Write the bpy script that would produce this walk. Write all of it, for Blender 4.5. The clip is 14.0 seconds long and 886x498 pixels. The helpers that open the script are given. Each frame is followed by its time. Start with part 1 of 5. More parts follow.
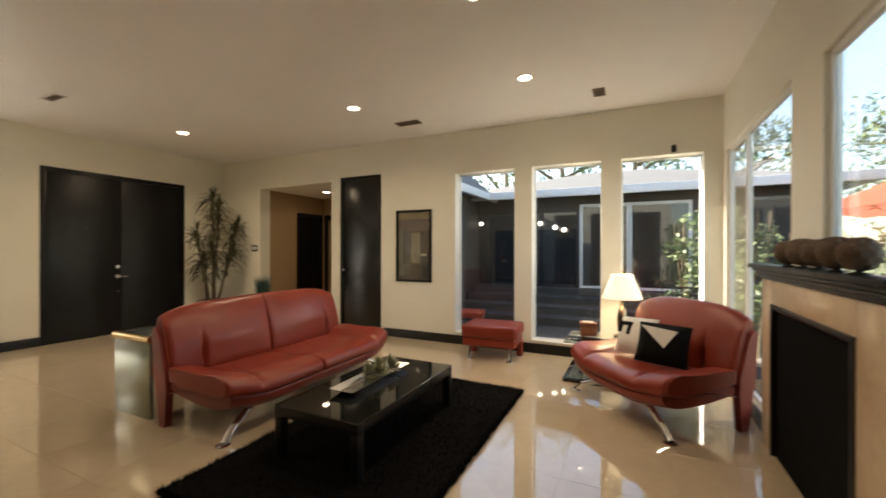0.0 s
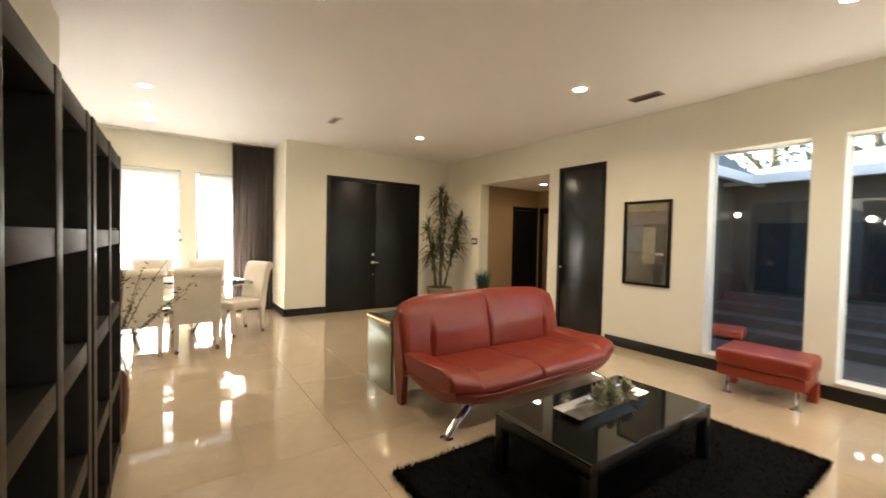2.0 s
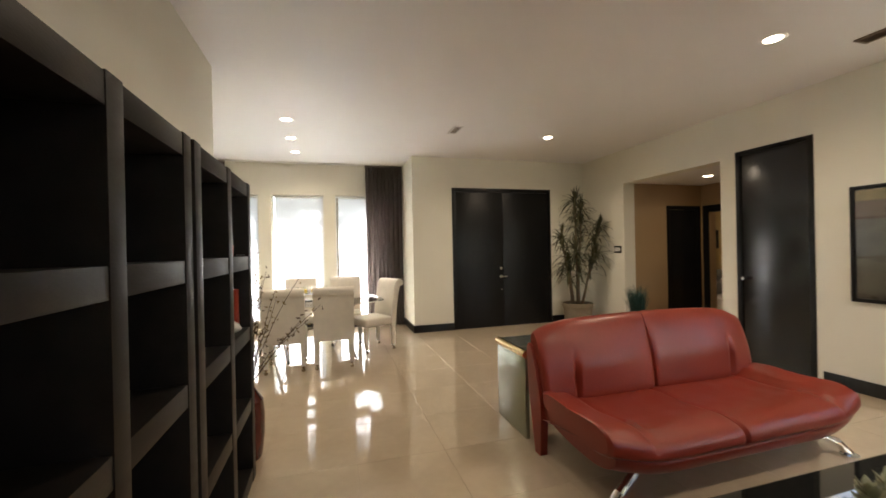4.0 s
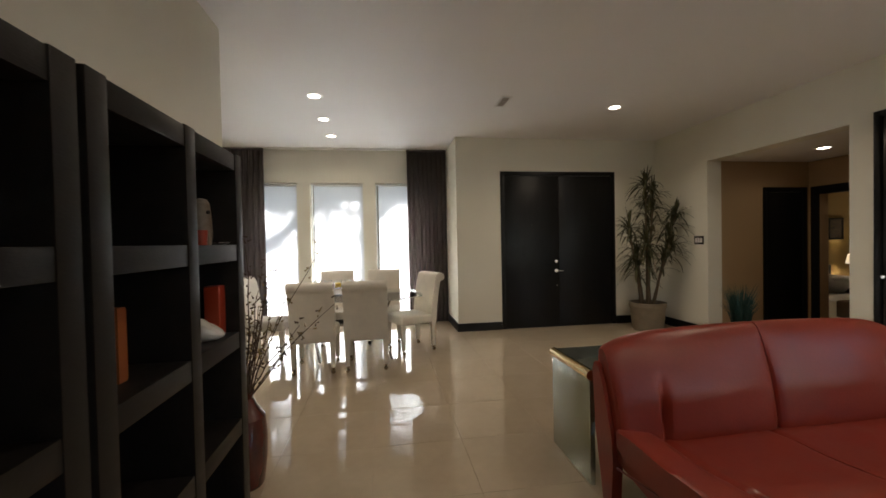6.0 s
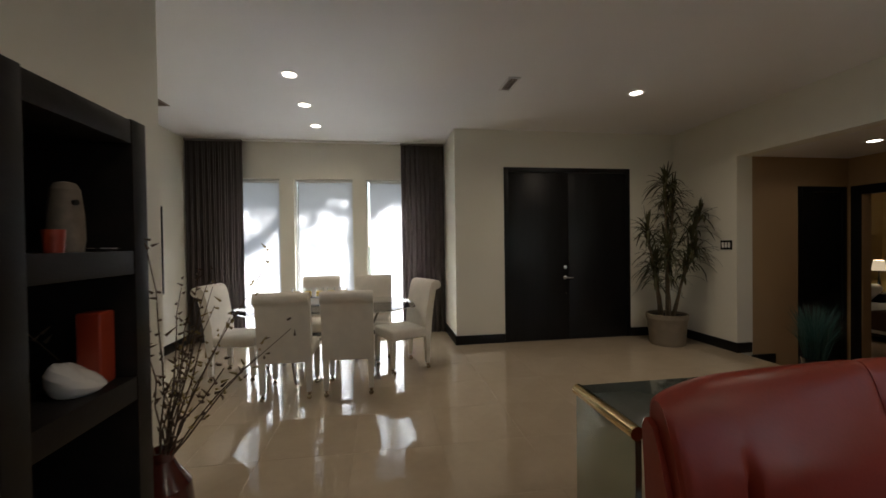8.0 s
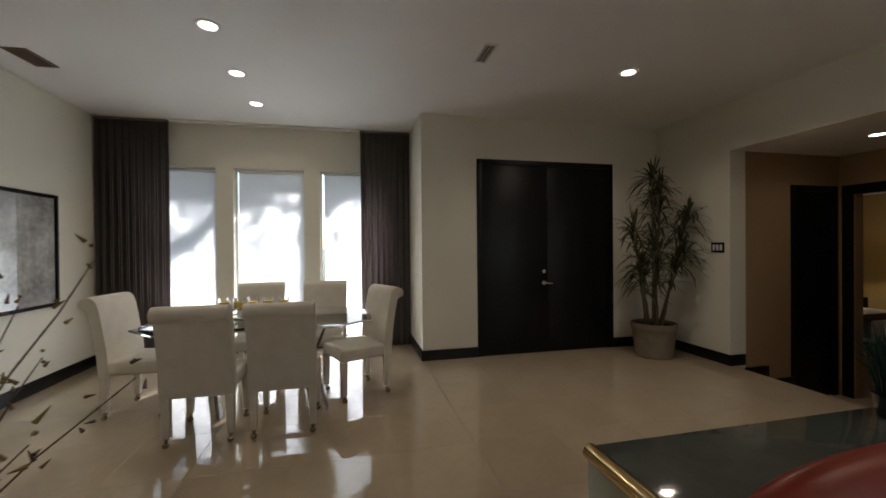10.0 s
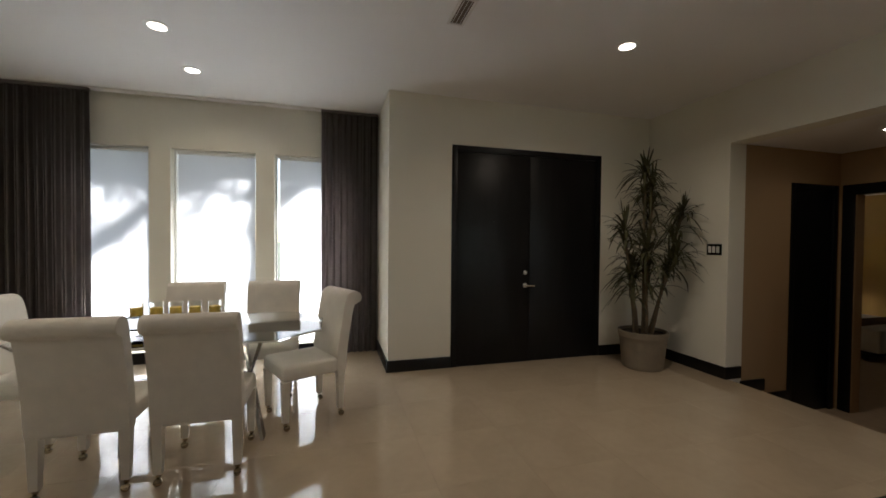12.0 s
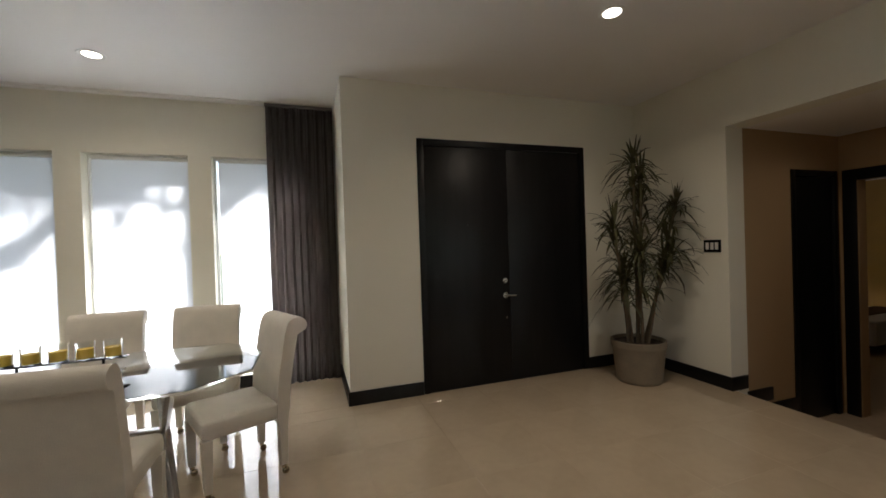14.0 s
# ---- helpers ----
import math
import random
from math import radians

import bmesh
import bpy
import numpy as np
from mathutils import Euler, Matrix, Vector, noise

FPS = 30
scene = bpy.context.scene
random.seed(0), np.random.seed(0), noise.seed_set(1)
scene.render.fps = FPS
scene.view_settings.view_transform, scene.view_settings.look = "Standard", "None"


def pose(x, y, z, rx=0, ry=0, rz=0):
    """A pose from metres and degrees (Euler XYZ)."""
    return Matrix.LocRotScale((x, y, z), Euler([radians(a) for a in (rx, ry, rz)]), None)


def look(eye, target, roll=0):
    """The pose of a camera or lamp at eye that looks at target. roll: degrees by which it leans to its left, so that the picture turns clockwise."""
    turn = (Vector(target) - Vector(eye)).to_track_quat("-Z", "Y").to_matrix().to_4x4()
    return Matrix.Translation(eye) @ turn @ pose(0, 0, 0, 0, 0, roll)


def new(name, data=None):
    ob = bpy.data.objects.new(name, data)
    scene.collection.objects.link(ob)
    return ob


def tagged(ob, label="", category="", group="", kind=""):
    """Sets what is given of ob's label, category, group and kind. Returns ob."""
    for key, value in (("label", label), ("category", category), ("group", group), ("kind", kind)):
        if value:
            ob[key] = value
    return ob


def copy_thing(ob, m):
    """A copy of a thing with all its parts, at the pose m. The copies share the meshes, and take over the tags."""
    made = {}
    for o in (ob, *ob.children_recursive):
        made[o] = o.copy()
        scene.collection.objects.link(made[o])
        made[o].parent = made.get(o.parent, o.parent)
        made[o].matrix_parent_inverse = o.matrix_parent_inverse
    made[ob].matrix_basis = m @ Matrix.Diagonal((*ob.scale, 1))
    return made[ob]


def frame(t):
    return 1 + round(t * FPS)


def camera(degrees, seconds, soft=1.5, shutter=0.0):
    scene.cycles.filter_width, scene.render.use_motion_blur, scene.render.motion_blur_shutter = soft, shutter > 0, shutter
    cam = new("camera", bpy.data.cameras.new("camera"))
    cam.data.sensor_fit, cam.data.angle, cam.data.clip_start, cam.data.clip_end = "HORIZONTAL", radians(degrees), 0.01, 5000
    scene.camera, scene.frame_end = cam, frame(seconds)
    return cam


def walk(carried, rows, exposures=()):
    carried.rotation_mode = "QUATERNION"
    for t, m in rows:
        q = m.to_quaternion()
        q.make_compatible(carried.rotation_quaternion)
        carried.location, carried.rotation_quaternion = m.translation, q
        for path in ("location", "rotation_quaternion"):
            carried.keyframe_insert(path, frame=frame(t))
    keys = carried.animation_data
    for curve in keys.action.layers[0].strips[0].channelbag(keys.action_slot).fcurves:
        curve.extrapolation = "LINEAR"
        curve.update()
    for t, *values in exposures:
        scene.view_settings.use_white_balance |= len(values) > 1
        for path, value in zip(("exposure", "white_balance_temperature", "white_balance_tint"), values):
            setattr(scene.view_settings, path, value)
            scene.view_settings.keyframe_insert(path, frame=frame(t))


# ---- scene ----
cam = camera(96.5, 14.0, soft=1.6, shutter=0.5)
PATH = [
    (0, (0.393, 0.3, 1.342), (-0.478, 2.1, 1.341), 0.1),
    (0.5, (0.318, 0.354, 1.312), (-0.783, 2.024, 1.285), -0.6),
    (1, (0.263, 0.413, 1.306), (-1.061, 1.911, 1.252), -0.9),
    (1.5, (0.202, 0.449, 1.329), (-1.309, 1.759, 1.276), -0.2),
    (2, (0.089, 0.481, 1.398), (-1.558, 1.614, 1.342), 1.2),
    (2.5, (-0.034, 0.517, 1.436), (-1.784, 1.485, 1.383), 2.0),
    (3, (-0.133, 0.577, 1.436), (-1.959, 1.391, 1.408), 1.2),
    (3.5, (-0.238, 0.656, 1.429), (-2.12, 1.333, 1.413), -0.3),
    (4, (-0.356, 0.703, 1.428), (-2.279, 1.255, 1.424), -1.2),
    (6.5, (-1.08, 0.992, 1.392), (-3.06, 1.269, 1.348), -0.9),
    (7, (-1.219, 1.016, 1.435), (-3.2, 1.288, 1.388), -0.7),
    (9.5, (-2.056, 1.196, 1.375), (-4.017, 1.59, 1.38), -0.9),
    (10, (-2.211, 1.238, 1.386), (-4.16, 1.688, 1.373), -0.5),
    (10.5, (-2.332, 1.284, 1.385), (-4.264, 1.801, 1.365), -0.5),
    (11, (-2.454, 1.379, 1.356), (-4.377, 1.926, 1.328), -0.9),
    (11.5, (-2.575, 1.442, 1.386), (-4.499, 1.985, 1.344), -0.4),
    (12, (-2.731, 1.472, 1.41), (-4.654, 2.02, 1.37), 0.5),
    (12.5, (-2.872, 1.523, 1.441), (-4.785, 2.105, 1.398), 0.4),
    (13, (-2.988, 1.597, 1.437), (-4.886, 2.227, 1.407), -0.8),
    (13.5, (-3.113, 1.686, 1.45), (-5.005, 2.335, 1.419), -1.9),
    (14, (-3.24, 1.747, 1.438), (-5.133, 2.391, 1.419), -1.9),
]
EXPOSURE = [(0, 2.6, 7250, 10), (0.5, 2.93, 7250, 10), (1.5, 3.2, 7050, 10), (3, 3.02, 6700, 10), (4, 2.7, 6450, 10), (6.5, 1.72, 6150, 10), (9.5, 1.18, 5950, 10), (11, 1.28, 5950, 10), (12.5, 1.5, 5950, 10), (14, 1.64, 5950, 10)]
walk(cam, [(t, look(eye, target, roll)) for t, eye, target, roll in PATH], EXPOSURE)

# ---------------------------------------------------------------- light
import random

SUN_FROM = Vector((-0.80, 0.225, 0.53)).normalized()
world = bpy.data.worlds.new("world")
scene.world = world
world.use_nodes = True
wn = world.node_tree.nodes
sky = wn.new("ShaderNodeTexSky")
sky.sky_type, sky.sun_disc = "NISHITA", False
sky.sun_elevation = math.asin(SUN_FROM.z)
sky.sun_rotation = math.atan2(SUN_FROM.x, SUN_FROM.y)
world.node_tree.links.new(sky.outputs[0], wn["Background"].inputs[0])
wn["Background"].inputs[1].default_value = 0.10

sun = new("sun", bpy.data.lights.new("sun", "SUN"))
sun.data.energy, sun.data.angle, sun.data.color = 5.0, radians(0.6), (1.0, 0.95, 0.86)
sun.matrix_world = look(SUN_FROM * 40, (0, 0, 0))

WARM = (1.0, 0.80, 0.58)


# ---------------------------------------------------------------- materials
def shader(name):
    m = bpy.data.materials.new(name)
    m.use_nodes = True
    return m, m.node_tree, m.node_tree.nodes["Principled BSDF"]


def surface(name, col, rough=0.5, metal=0.0, vary=0.12, scale=6.0, fine=60.0, bump=0.0, spread=0.1, coat=0.0, per_object=0.0, stretch=None, spec=0.5, sheen=0.0):
    """A two-scale procedural material: broad mottling, fine grain and a little relief."""
    m, nt, b = shader(name)
    N, L = nt.nodes, nt.links
    tc = N.new("ShaderNodeTexCoord")
    vec = tc.outputs["Object"]
    if stretch:
        mp = N.new("ShaderNodeMapping")
        mp.inputs["Scale"].default_value = stretch
        L.new(vec, mp.inputs[0])
        vec = mp.outputs[0]
    broad, grain = N.new("ShaderNodeTexNoise"), N.new("ShaderNodeTexNoise")
    broad.inputs["Scale"].default_value, broad.inputs["Detail"].default_value = scale, 4
    grain.inputs["Scale"].default_value, grain.inputs["Detail"].default_value = fine, 3
    L.new(vec, broad.inputs["Vector"])
    L.new(vec, grain.inputs["Vector"])
    add = N.new("ShaderNodeMath")
    add.operation = "MULTIPLY_ADD"
    L.new(grain.outputs[0], add.inputs[0])
    add.inputs[1].default_value = 0.5
    L.new(broad.outputs[0], add.inputs[2])
    ramp = N.new("ShaderNodeMapRange")
    ramp.inputs[1].default_value, ramp.inputs[2].default_value = 0.45, 1.05
    ramp.inputs[3].default_value, ramp.inputs[4].default_value = 1 - vary, 1 + vary
    L.new(add.outputs[0], ramp.inputs[0])
    fac = ramp.outputs[0]
    if per_object:
        info = N.new("ShaderNodeObjectInfo")
        r2 = N.new("ShaderNodeMapRange")
        r2.inputs[3].default_value, r2.inputs[4].default_value = 1 - per_object, 1 + per_object
        L.new(info.outputs["Random"], r2.inputs[0])
        mul = N.new("ShaderNodeMath")
        mul.operation = "MULTIPLY"
        L.new(fac, mul.inputs[0])
        L.new(r2.outputs[0], mul.inputs[1])
        fac = mul.outputs[0]
    mix = N.new("ShaderNodeVectorMath")
    mix.operation = "SCALE"
    mix.inputs[0].default_value = col
    L.new(fac, mix.inputs["Scale"])
    L.new(mix.outputs[0], b.inputs["Base Color"])
    rr = N.new("ShaderNodeMapRange")
    rr.inputs[1].default_value, rr.inputs[2].default_value = 0.3, 0.7
    rr.inputs[3].default_value, rr.inputs[4].default_value = max(0.02, rough - rough * spread), min(1, rough + rough * spread)
    L.new(broad.outputs[0], rr.inputs[0])
    L.new(rr.outputs[0], b.inputs["Roughness"])
    b.inputs["Metallic"].default_value = metal
    b.inputs["Coat Weight"].default_value = coat
    b.inputs["Specular IOR Level"].default_value = spec
    b.inputs["Sheen Weight"].default_value = sheen
    if bump:
        bp = N.new("ShaderNodeBump")
        bp.inputs["Strength"].default_value, bp.inputs["Distance"].default_value = bump, 0.004
        L.new(grain.outputs[0], bp.inputs["Height"])
        L.new(bp.outputs[0], b.inputs["Normal"])
    return m


def glassy(name, col=(1, 1, 1), rough=0.0, ior=1.45):
    m, nt, b = shader(name)
    b.inputs["Base Color"].default_value = (*col, 1)
    b.inputs["Roughness"].default_value = rough
    b.inputs["IOR"].default_value = ior
    b.inputs["Transmission Weight"].default_value = 1.0
    return m


def glowing(name, col, strength, base=(0.8, 0.8, 0.8)):
    m, nt, b = shader(name)
    b.inputs["Base Color"].default_value = (*base, 1)
    b.inputs["Emission Color"].default_value = (*col, 1)
    b.inputs["Emission Strength"].default_value = strength
    return m


def letting_light(name, col, through_col, amount=0.5, vary=0.06, scale=3.0, stretch=(1, 1, 1)):
    """Cloth that light shines through: a diffuse and a translucent share."""
    m = bpy.data.materials.new(name)
    m.use_nodes = True
    N, L = m.node_tree.nodes, m.node_tree.links
    N.remove(N["Principled BSDF"])
    d, t, mix = N.new("ShaderNodeBsdfDiffuse"), N.new("ShaderNodeBsdfTranslucent"), N.new("ShaderNodeMixShader")
    tc, mp, no, rg, vm = N.new("ShaderNodeTexCoord"), N.new("ShaderNodeMapping"), N.new("ShaderNodeTexNoise"), N.new("ShaderNodeMapRange"), N.new("ShaderNodeVectorMath")
    mp.inputs["Scale"].default_value = stretch
    no.inputs["Scale"].default_value = scale
    rg.inputs[3].default_value, rg.inputs[4].default_value = 1 - vary, 1 + vary
    vm.operation = "SCALE"
    vm.inputs[0].default_value = through_col
    L.new(tc.outputs["Object"], mp.inputs[0])
    L.new(mp.outputs[0], no.inputs["Vector"])
    L.new(no.outputs[0], rg.inputs[0])
    L.new(rg.outputs[0], vm.inputs["Scale"])
    L.new(vm.outputs[0], t.inputs[0])
    d.inputs[0].default_value = (*col, 1)
    mix.inputs[0].default_value = amount
    L.new(d.outputs[0], mix.inputs[1])
    L.new(t.outputs[0], mix.inputs[2])
    L.new(mix.outputs[0], N["Material Output"].inputs[0])
    return m


WALL = surface("cream wall paint", (0.80, 0.775, 0.67), 0.6, vary=0.03, scale=1.2, fine=160, bump=0.08)
CEIL = surface("white ceiling paint", (0.84, 0.82, 0.80), 0.55, vary=0.03, scale=0.8, fine=120, bump=0.05)
TAN = surface("tan wall paint", (0.38, 0.26, 0.14), 0.7, vary=0.04, scale=1.5, fine=140, bump=0.08)
BLACK_WOOD = surface("black satin wood", (0.0065, 0.0065, 0.0068), 0.36, vary=0.3, scale=3, fine=40, bump=0.06, stretch=(6, 6, 0.5), spec=0.25)
BLACK_SATIN = surface("glossy black paint", (0.006, 0.006, 0.006), 0.2, vary=0.3, scale=2, fine=30, bump=0.03, spec=0.5)
ESPRESSO = surface("espresso wood", (0.013, 0.011, 0.010), 0.45, spec=0.3, vary=0.35, scale=4, fine=60, bump=0.12, stretch=(1, 4, 4))
TRIM = surface("black baseboard paint", (0.006, 0.006, 0.006), 0.35, spec=0.35, vary=0.25, scale=5, fine=80)
TILE = surface("polished cream stone tile", (0.54, 0.445, 0.325), 0.03, vary=0.075, scale=2.6, fine=16, per_object=0.02, spread=0.4, coat=0.5, spec=0.7)
GROUT = surface("beige grout", (0.50, 0.41, 0.32), 0.8, vary=0.1, scale=10, fine=90)
WHITE_FRAME = surface("white window frame paint", (0.80, 0.80, 0.78), 0.4, vary=0.03, scale=4, fine=80)
LEATHER = surface("red leather", (0.235, 0.030, 0.015), 0.36, spec=0.5, vary=0.12, scale=5, fine=70, bump=0.12, spread=0.22)
PIPING = surface("dark red leather seam", (0.16, 0.025, 0.015), 0.5, vary=0.1)
SILVER = surface("satin silver", (0.78, 0.78, 0.77), 0.22, metal=1.0, vary=0.04)
CHROME = surface("chrome", (0.75, 0.75, 0.76), 0.08, metal=1.0, vary=0.03)
BRASS = surface("polished brass", (0.64, 0.48, 0.24), 0.14, metal=1.0, vary=0.06, scale=9)
AGED_BRASS = surface("dark aged brass", (0.36, 0.30, 0.20), 0.25, metal=1.0, vary=0.1)
STEEL = surface("brushed steel", (0.42, 0.41, 0.40), 0.25, metal=1.0, vary=0.1, stretch=(1, 1, 12))
FABRIC = surface("ivory woven fabric", (0.74, 0.69, 0.60), 0.85, vary=0.08, scale=9, fine=240, bump=0.7, sheen=0.2)
CURTAIN = letting_light("taupe curtain cloth", (0.21, 0.185, 0.175), (0.22, 0.18, 0.16), 0.30, vary=0.2, scale=30, stretch=(1, 1, 0.05))
SHADE_CLOTH = letting_light("white roller shade cloth", (0.80, 0.80, 0.80), (0.80, 0.81, 0.84), 0.84, vary=0.03, scale=2)
GLASS = glassy("clear glass", (0.96, 0.98, 0.97))
GREEN_GLASS = glassy("green tinted glass", (0.93, 0.97, 0.95))
DARK_GLASS = surface("near-black table glass", (0.010, 0.011, 0.011), 0.03, vary=0.1, spec=0.8)
DUSTY_GLASS = surface("dusty smoked table glass", (0.085, 0.10, 0.092), 0.07, vary=0.15, scale=8, fine=50, spec=0.9)
SMOKED = surface("smoked mirror panel", (0.36, 0.39, 0.31), 0.2, metal=0.75, vary=0.08)
BLACK_GLOSS = surface("black lacquer", (0.008, 0.008, 0.008), 0.10, vary=0.2, coat=0.5)
TABLE_SATIN = surface("black satin lacquer", (0.006, 0.006, 0.006), 0.3, vary=0.2, spec=0.35)
RUG = surface("black shag wool", (0.004, 0.0036, 0.0036), 0.95, spec=0.08, vary=0.5, scale=20, fine=120, bump=0.5)
STONE = surface("beige marble", (0.62, 0.47, 0.32), 0.22, vary=0.16, scale=3, fine=20, bump=0.03)
FIREBOX = surface("sooty firebox screen", (0.005, 0.005, 0.005), 0.9, spec=0.06, vary=0.4, scale=12, fine=200, bump=0.4)
POT = surface("ridged taupe clay pot", (0.23, 0.19, 0.135), 0.7, vary=0.15, scale=8, fine=70, bump=0.25)
SOIL = surface("dark potting soil", (0.035, 0.025, 0.018), 0.95, vary=0.4, scale=25, fine=120, bump=0.6)
BARK = surface("grey brown cane bark", (0.16, 0.12, 0.075), 0.85, vary=0.3, scale=20, fine=90, bump=0.5)
LEAF = surface("dark green leaf", (0.062, 0.060, 0.021), 0.5, vary=0.35, scale=6, fine=40)
GRASS_LEAF = surface("blue green grass blades", (0.030, 0.080, 0.060), 0.6, vary=0.3, scale=8, fine=40)
DRY_TWIG = surface("dry brown twig", (0.10, 0.065, 0.04), 0.8, vary=0.3, scale=20, fine=90, bump=0.3)
TWIG_BUD = surface("yellow brown bud", (0.22, 0.16, 0.05), 0.8, vary=0.3)
RED_GLAZE = surface("oxblood glazed ceramic", (0.085, 0.016, 0.011), 0.12, vary=0.3, scale=6, fine=40, coat=0.4)
WHITE_CERAMIC = surface("white ceramic", (0.78, 0.76, 0.72), 0.25, vary=0.04)
RED_PAINT = surface("orange red lacquer", (0.32, 0.04, 0.015), 0.35, vary=0.1)
ORANGE = surface("orange cover", (0.32, 0.09, 0.022), 0.5, vary=0.1)
WAX = surface("yellow candle wax", (0.72, 0.50, 0.06), 0.5, vary=0.06)
SHADE_LAMP = glowing("lit cream lamp shade", (1.0, 0.76, 0.47), 0.22, (0.8, 0.72, 0.55))
BULB = glowing("lit downlight lens", (1.0, 0.88, 0.70), 3.5)
LIGHT_POINT = glowing("glowing light point", (1.0, 0.93, 0.82), 0.9)
WOOD_BOX = surface("red brown wood", (0.22, 0.09, 0.045), 0.4, vary=0.25, scale=5, fine=60, stretch=(1, 6, 6))
VENT = surface("brown vent grille", (0.20, 0.15, 0.11), 0.6, vary=0.1)
VENT_WHITE = surface("off white vent grille", (0.76, 0.73, 0.69), 0.5, vary=0.05)
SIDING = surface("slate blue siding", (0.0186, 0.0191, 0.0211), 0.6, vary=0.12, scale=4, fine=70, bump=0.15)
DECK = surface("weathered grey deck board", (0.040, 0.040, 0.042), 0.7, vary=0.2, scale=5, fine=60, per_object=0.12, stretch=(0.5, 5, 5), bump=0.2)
GUTTER = surface("pale grey gutter metal", (0.55, 0.57, 0.60), 0.4, vary=0.05)
ROOFING = surface("grey roof shingle", (0.11, 0.11, 0.115), 0.85, vary=0.2, scale=9, fine=80, bump=0.3)
CONCRETE = surface("pale concrete", (0.48, 0.47, 0.44), 0.85, vary=0.1, scale=3, fine=60, bump=0.2)
EARTH = surface("lawn and leaf litter", (0.10, 0.11, 0.05), 0.95, vary=0.4, scale=1.5, fine=20, bump=0.5)
TREE_LEAF = surface("sunlit tree leaf", (0.10, 0.14, 0.05), 0.6, vary=0.35, scale=2, fine=12)
UMBRELLA = letting_light("coral umbrella canvas", (0.55, 0.10, 0.07), (0.55, 0.12, 0.08), 0.4)
DARK_PANE = surface("dark window pane", (0.015, 0.018, 0.022), 0.03, vary=0.1, spec=0.8)
LINEN = surface("white bed linen", (0.78, 0.76, 0.72), 0.85, vary=0.04, scale=10, fine=140, bump=0.2)
BROWN_LINEN = surface("brown throw", (0.10, 0.055, 0.03), 0.9, vary=0.2, scale=10, fine=140, bump=0.3)
GOLD_WALL = surface("gold bedroom paint", (0.42, 0.30, 0.12), 0.7, vary=0.04)
CARPET = surface("beige carpet", (0.46, 0.36, 0.25), 0.95, vary=0.1, scale=12, fine=200, bump=0.4)
SCREEN_CLOTH = surface("white pillow cloth", (0.75, 0.72, 0.68), 0.9, vary=0.06, scale=8, fine=160, bump=0.3)
BLACK_CLOTH = surface("black pillow cloth", (0.006, 0.006, 0.006), 0.9, spec=0.15, vary=0.3, scale=8, fine=160, bump=0.3)
SUCCULENT = surface("pale olive succulent", (0.24, 0.245, 0.145), 0.6, vary=0.3, scale=10, fine=50)
TAN_CERAMIC = surface("speckled tan ceramic", (0.20, 0.165, 0.125), 0.5, vary=0.25, scale=14, fine=60)


# ---------------------------------------------------------------- mesh helpers
def box(bm, x0, x1, y0, y1, z0, z1, bevel=0.0, seg=2):
    verts = bmesh.ops.create_cube(bm, size=1.0)["verts"]
    for v in verts:
        v.co = Vector(((x0 + x1) / 2 + v.co.x * (x1 - x0), (y0 + y1) / 2 + v.co.y * (y1 - y0), (z0 + z1) / 2 + v.co.z * (z1 - z0)))
    if bevel:
        edges = list({e for v in verts for e in v.link_edges})
        bmesh.ops.bevel(bm, geom=edges, offset=bevel, segments=seg, affect="EDGES", profile=0.6)
    return bm


def rod(bm, p0, p1, r0, r1=None, seg=20):
    p0, p1 = Vector(p0), Vector(p1)
    r1 = r0 if r1 is None else r1
    way = p1 - p0
    m = Matrix.Translation((p0 + p1) / 2) @ way.to_track_quat("Z", "Y").to_matrix().to_4x4()
    bmesh.ops.create_cone(bm, cap_ends=True, segments=seg, radius1=r0, radius2=r1, depth=way.length, matrix=m)
    return bm


def lathe(bm, profile, seg=24, at=(0, 0, 0)):
    """A turned shape from (radius, height) pairs."""
    rings = []
    for r, z in profile:
        rings.append([bm.verts.new((at[0] + r * math.cos(2 * math.pi * k / seg), at[1] + r * math.sin(2 * math.pi * k / seg), at[2] + z)) for k in range(seg)])
    for a, b in zip(rings, rings[1:]):
        for k in range(seg):
            bm.faces.new((a[k], a[(k + 1) % seg], b[(k + 1) % seg], b[k]))
    bm.faces.new(list(reversed(rings[0])))
    bm.faces.new(rings[-1])
    return bm


def loft(bm, rings):
    """Closed rings of equal length joined into a skin with end caps."""
    made = [[bm.verts.new(p) for p in ring] for ring in rings]
    n = len(made[0])
    for a, b in zip(made, made[1:]):
        for k in range(n):
            bm.faces.new((a[k], a[(k + 1) % n], b[(k + 1) % n], b[k]))
    bm.faces.new(list(reversed(made[0])))
    bm.faces.new(made[-1])
    bmesh.ops.recalc_face_normals(bm, faces=bm.faces[:])
    return bm


def tube(bm, pts, r, seg=10, taper=1.0):
    rings = []
    pts = [Vector(p) for p in pts]
    for i, p in enumerate(pts):
        way = (pts[min(i + 1, len(pts) - 1)] - pts[max(i - 1, 0)]).normalized()
        side = way.cross(Vector((0.13, 0.98, 0.11))).normalized()
        up = side.cross(way)
        rr = r * (1 + (taper - 1) * i / max(1, len(pts) - 1))
        rings.append([p + side * rr * math.cos(2 * math.pi * k / seg) + up * rr * math.sin(2 * math.pi * k / seg) for k in range(seg)])
    return loft(bm, rings)


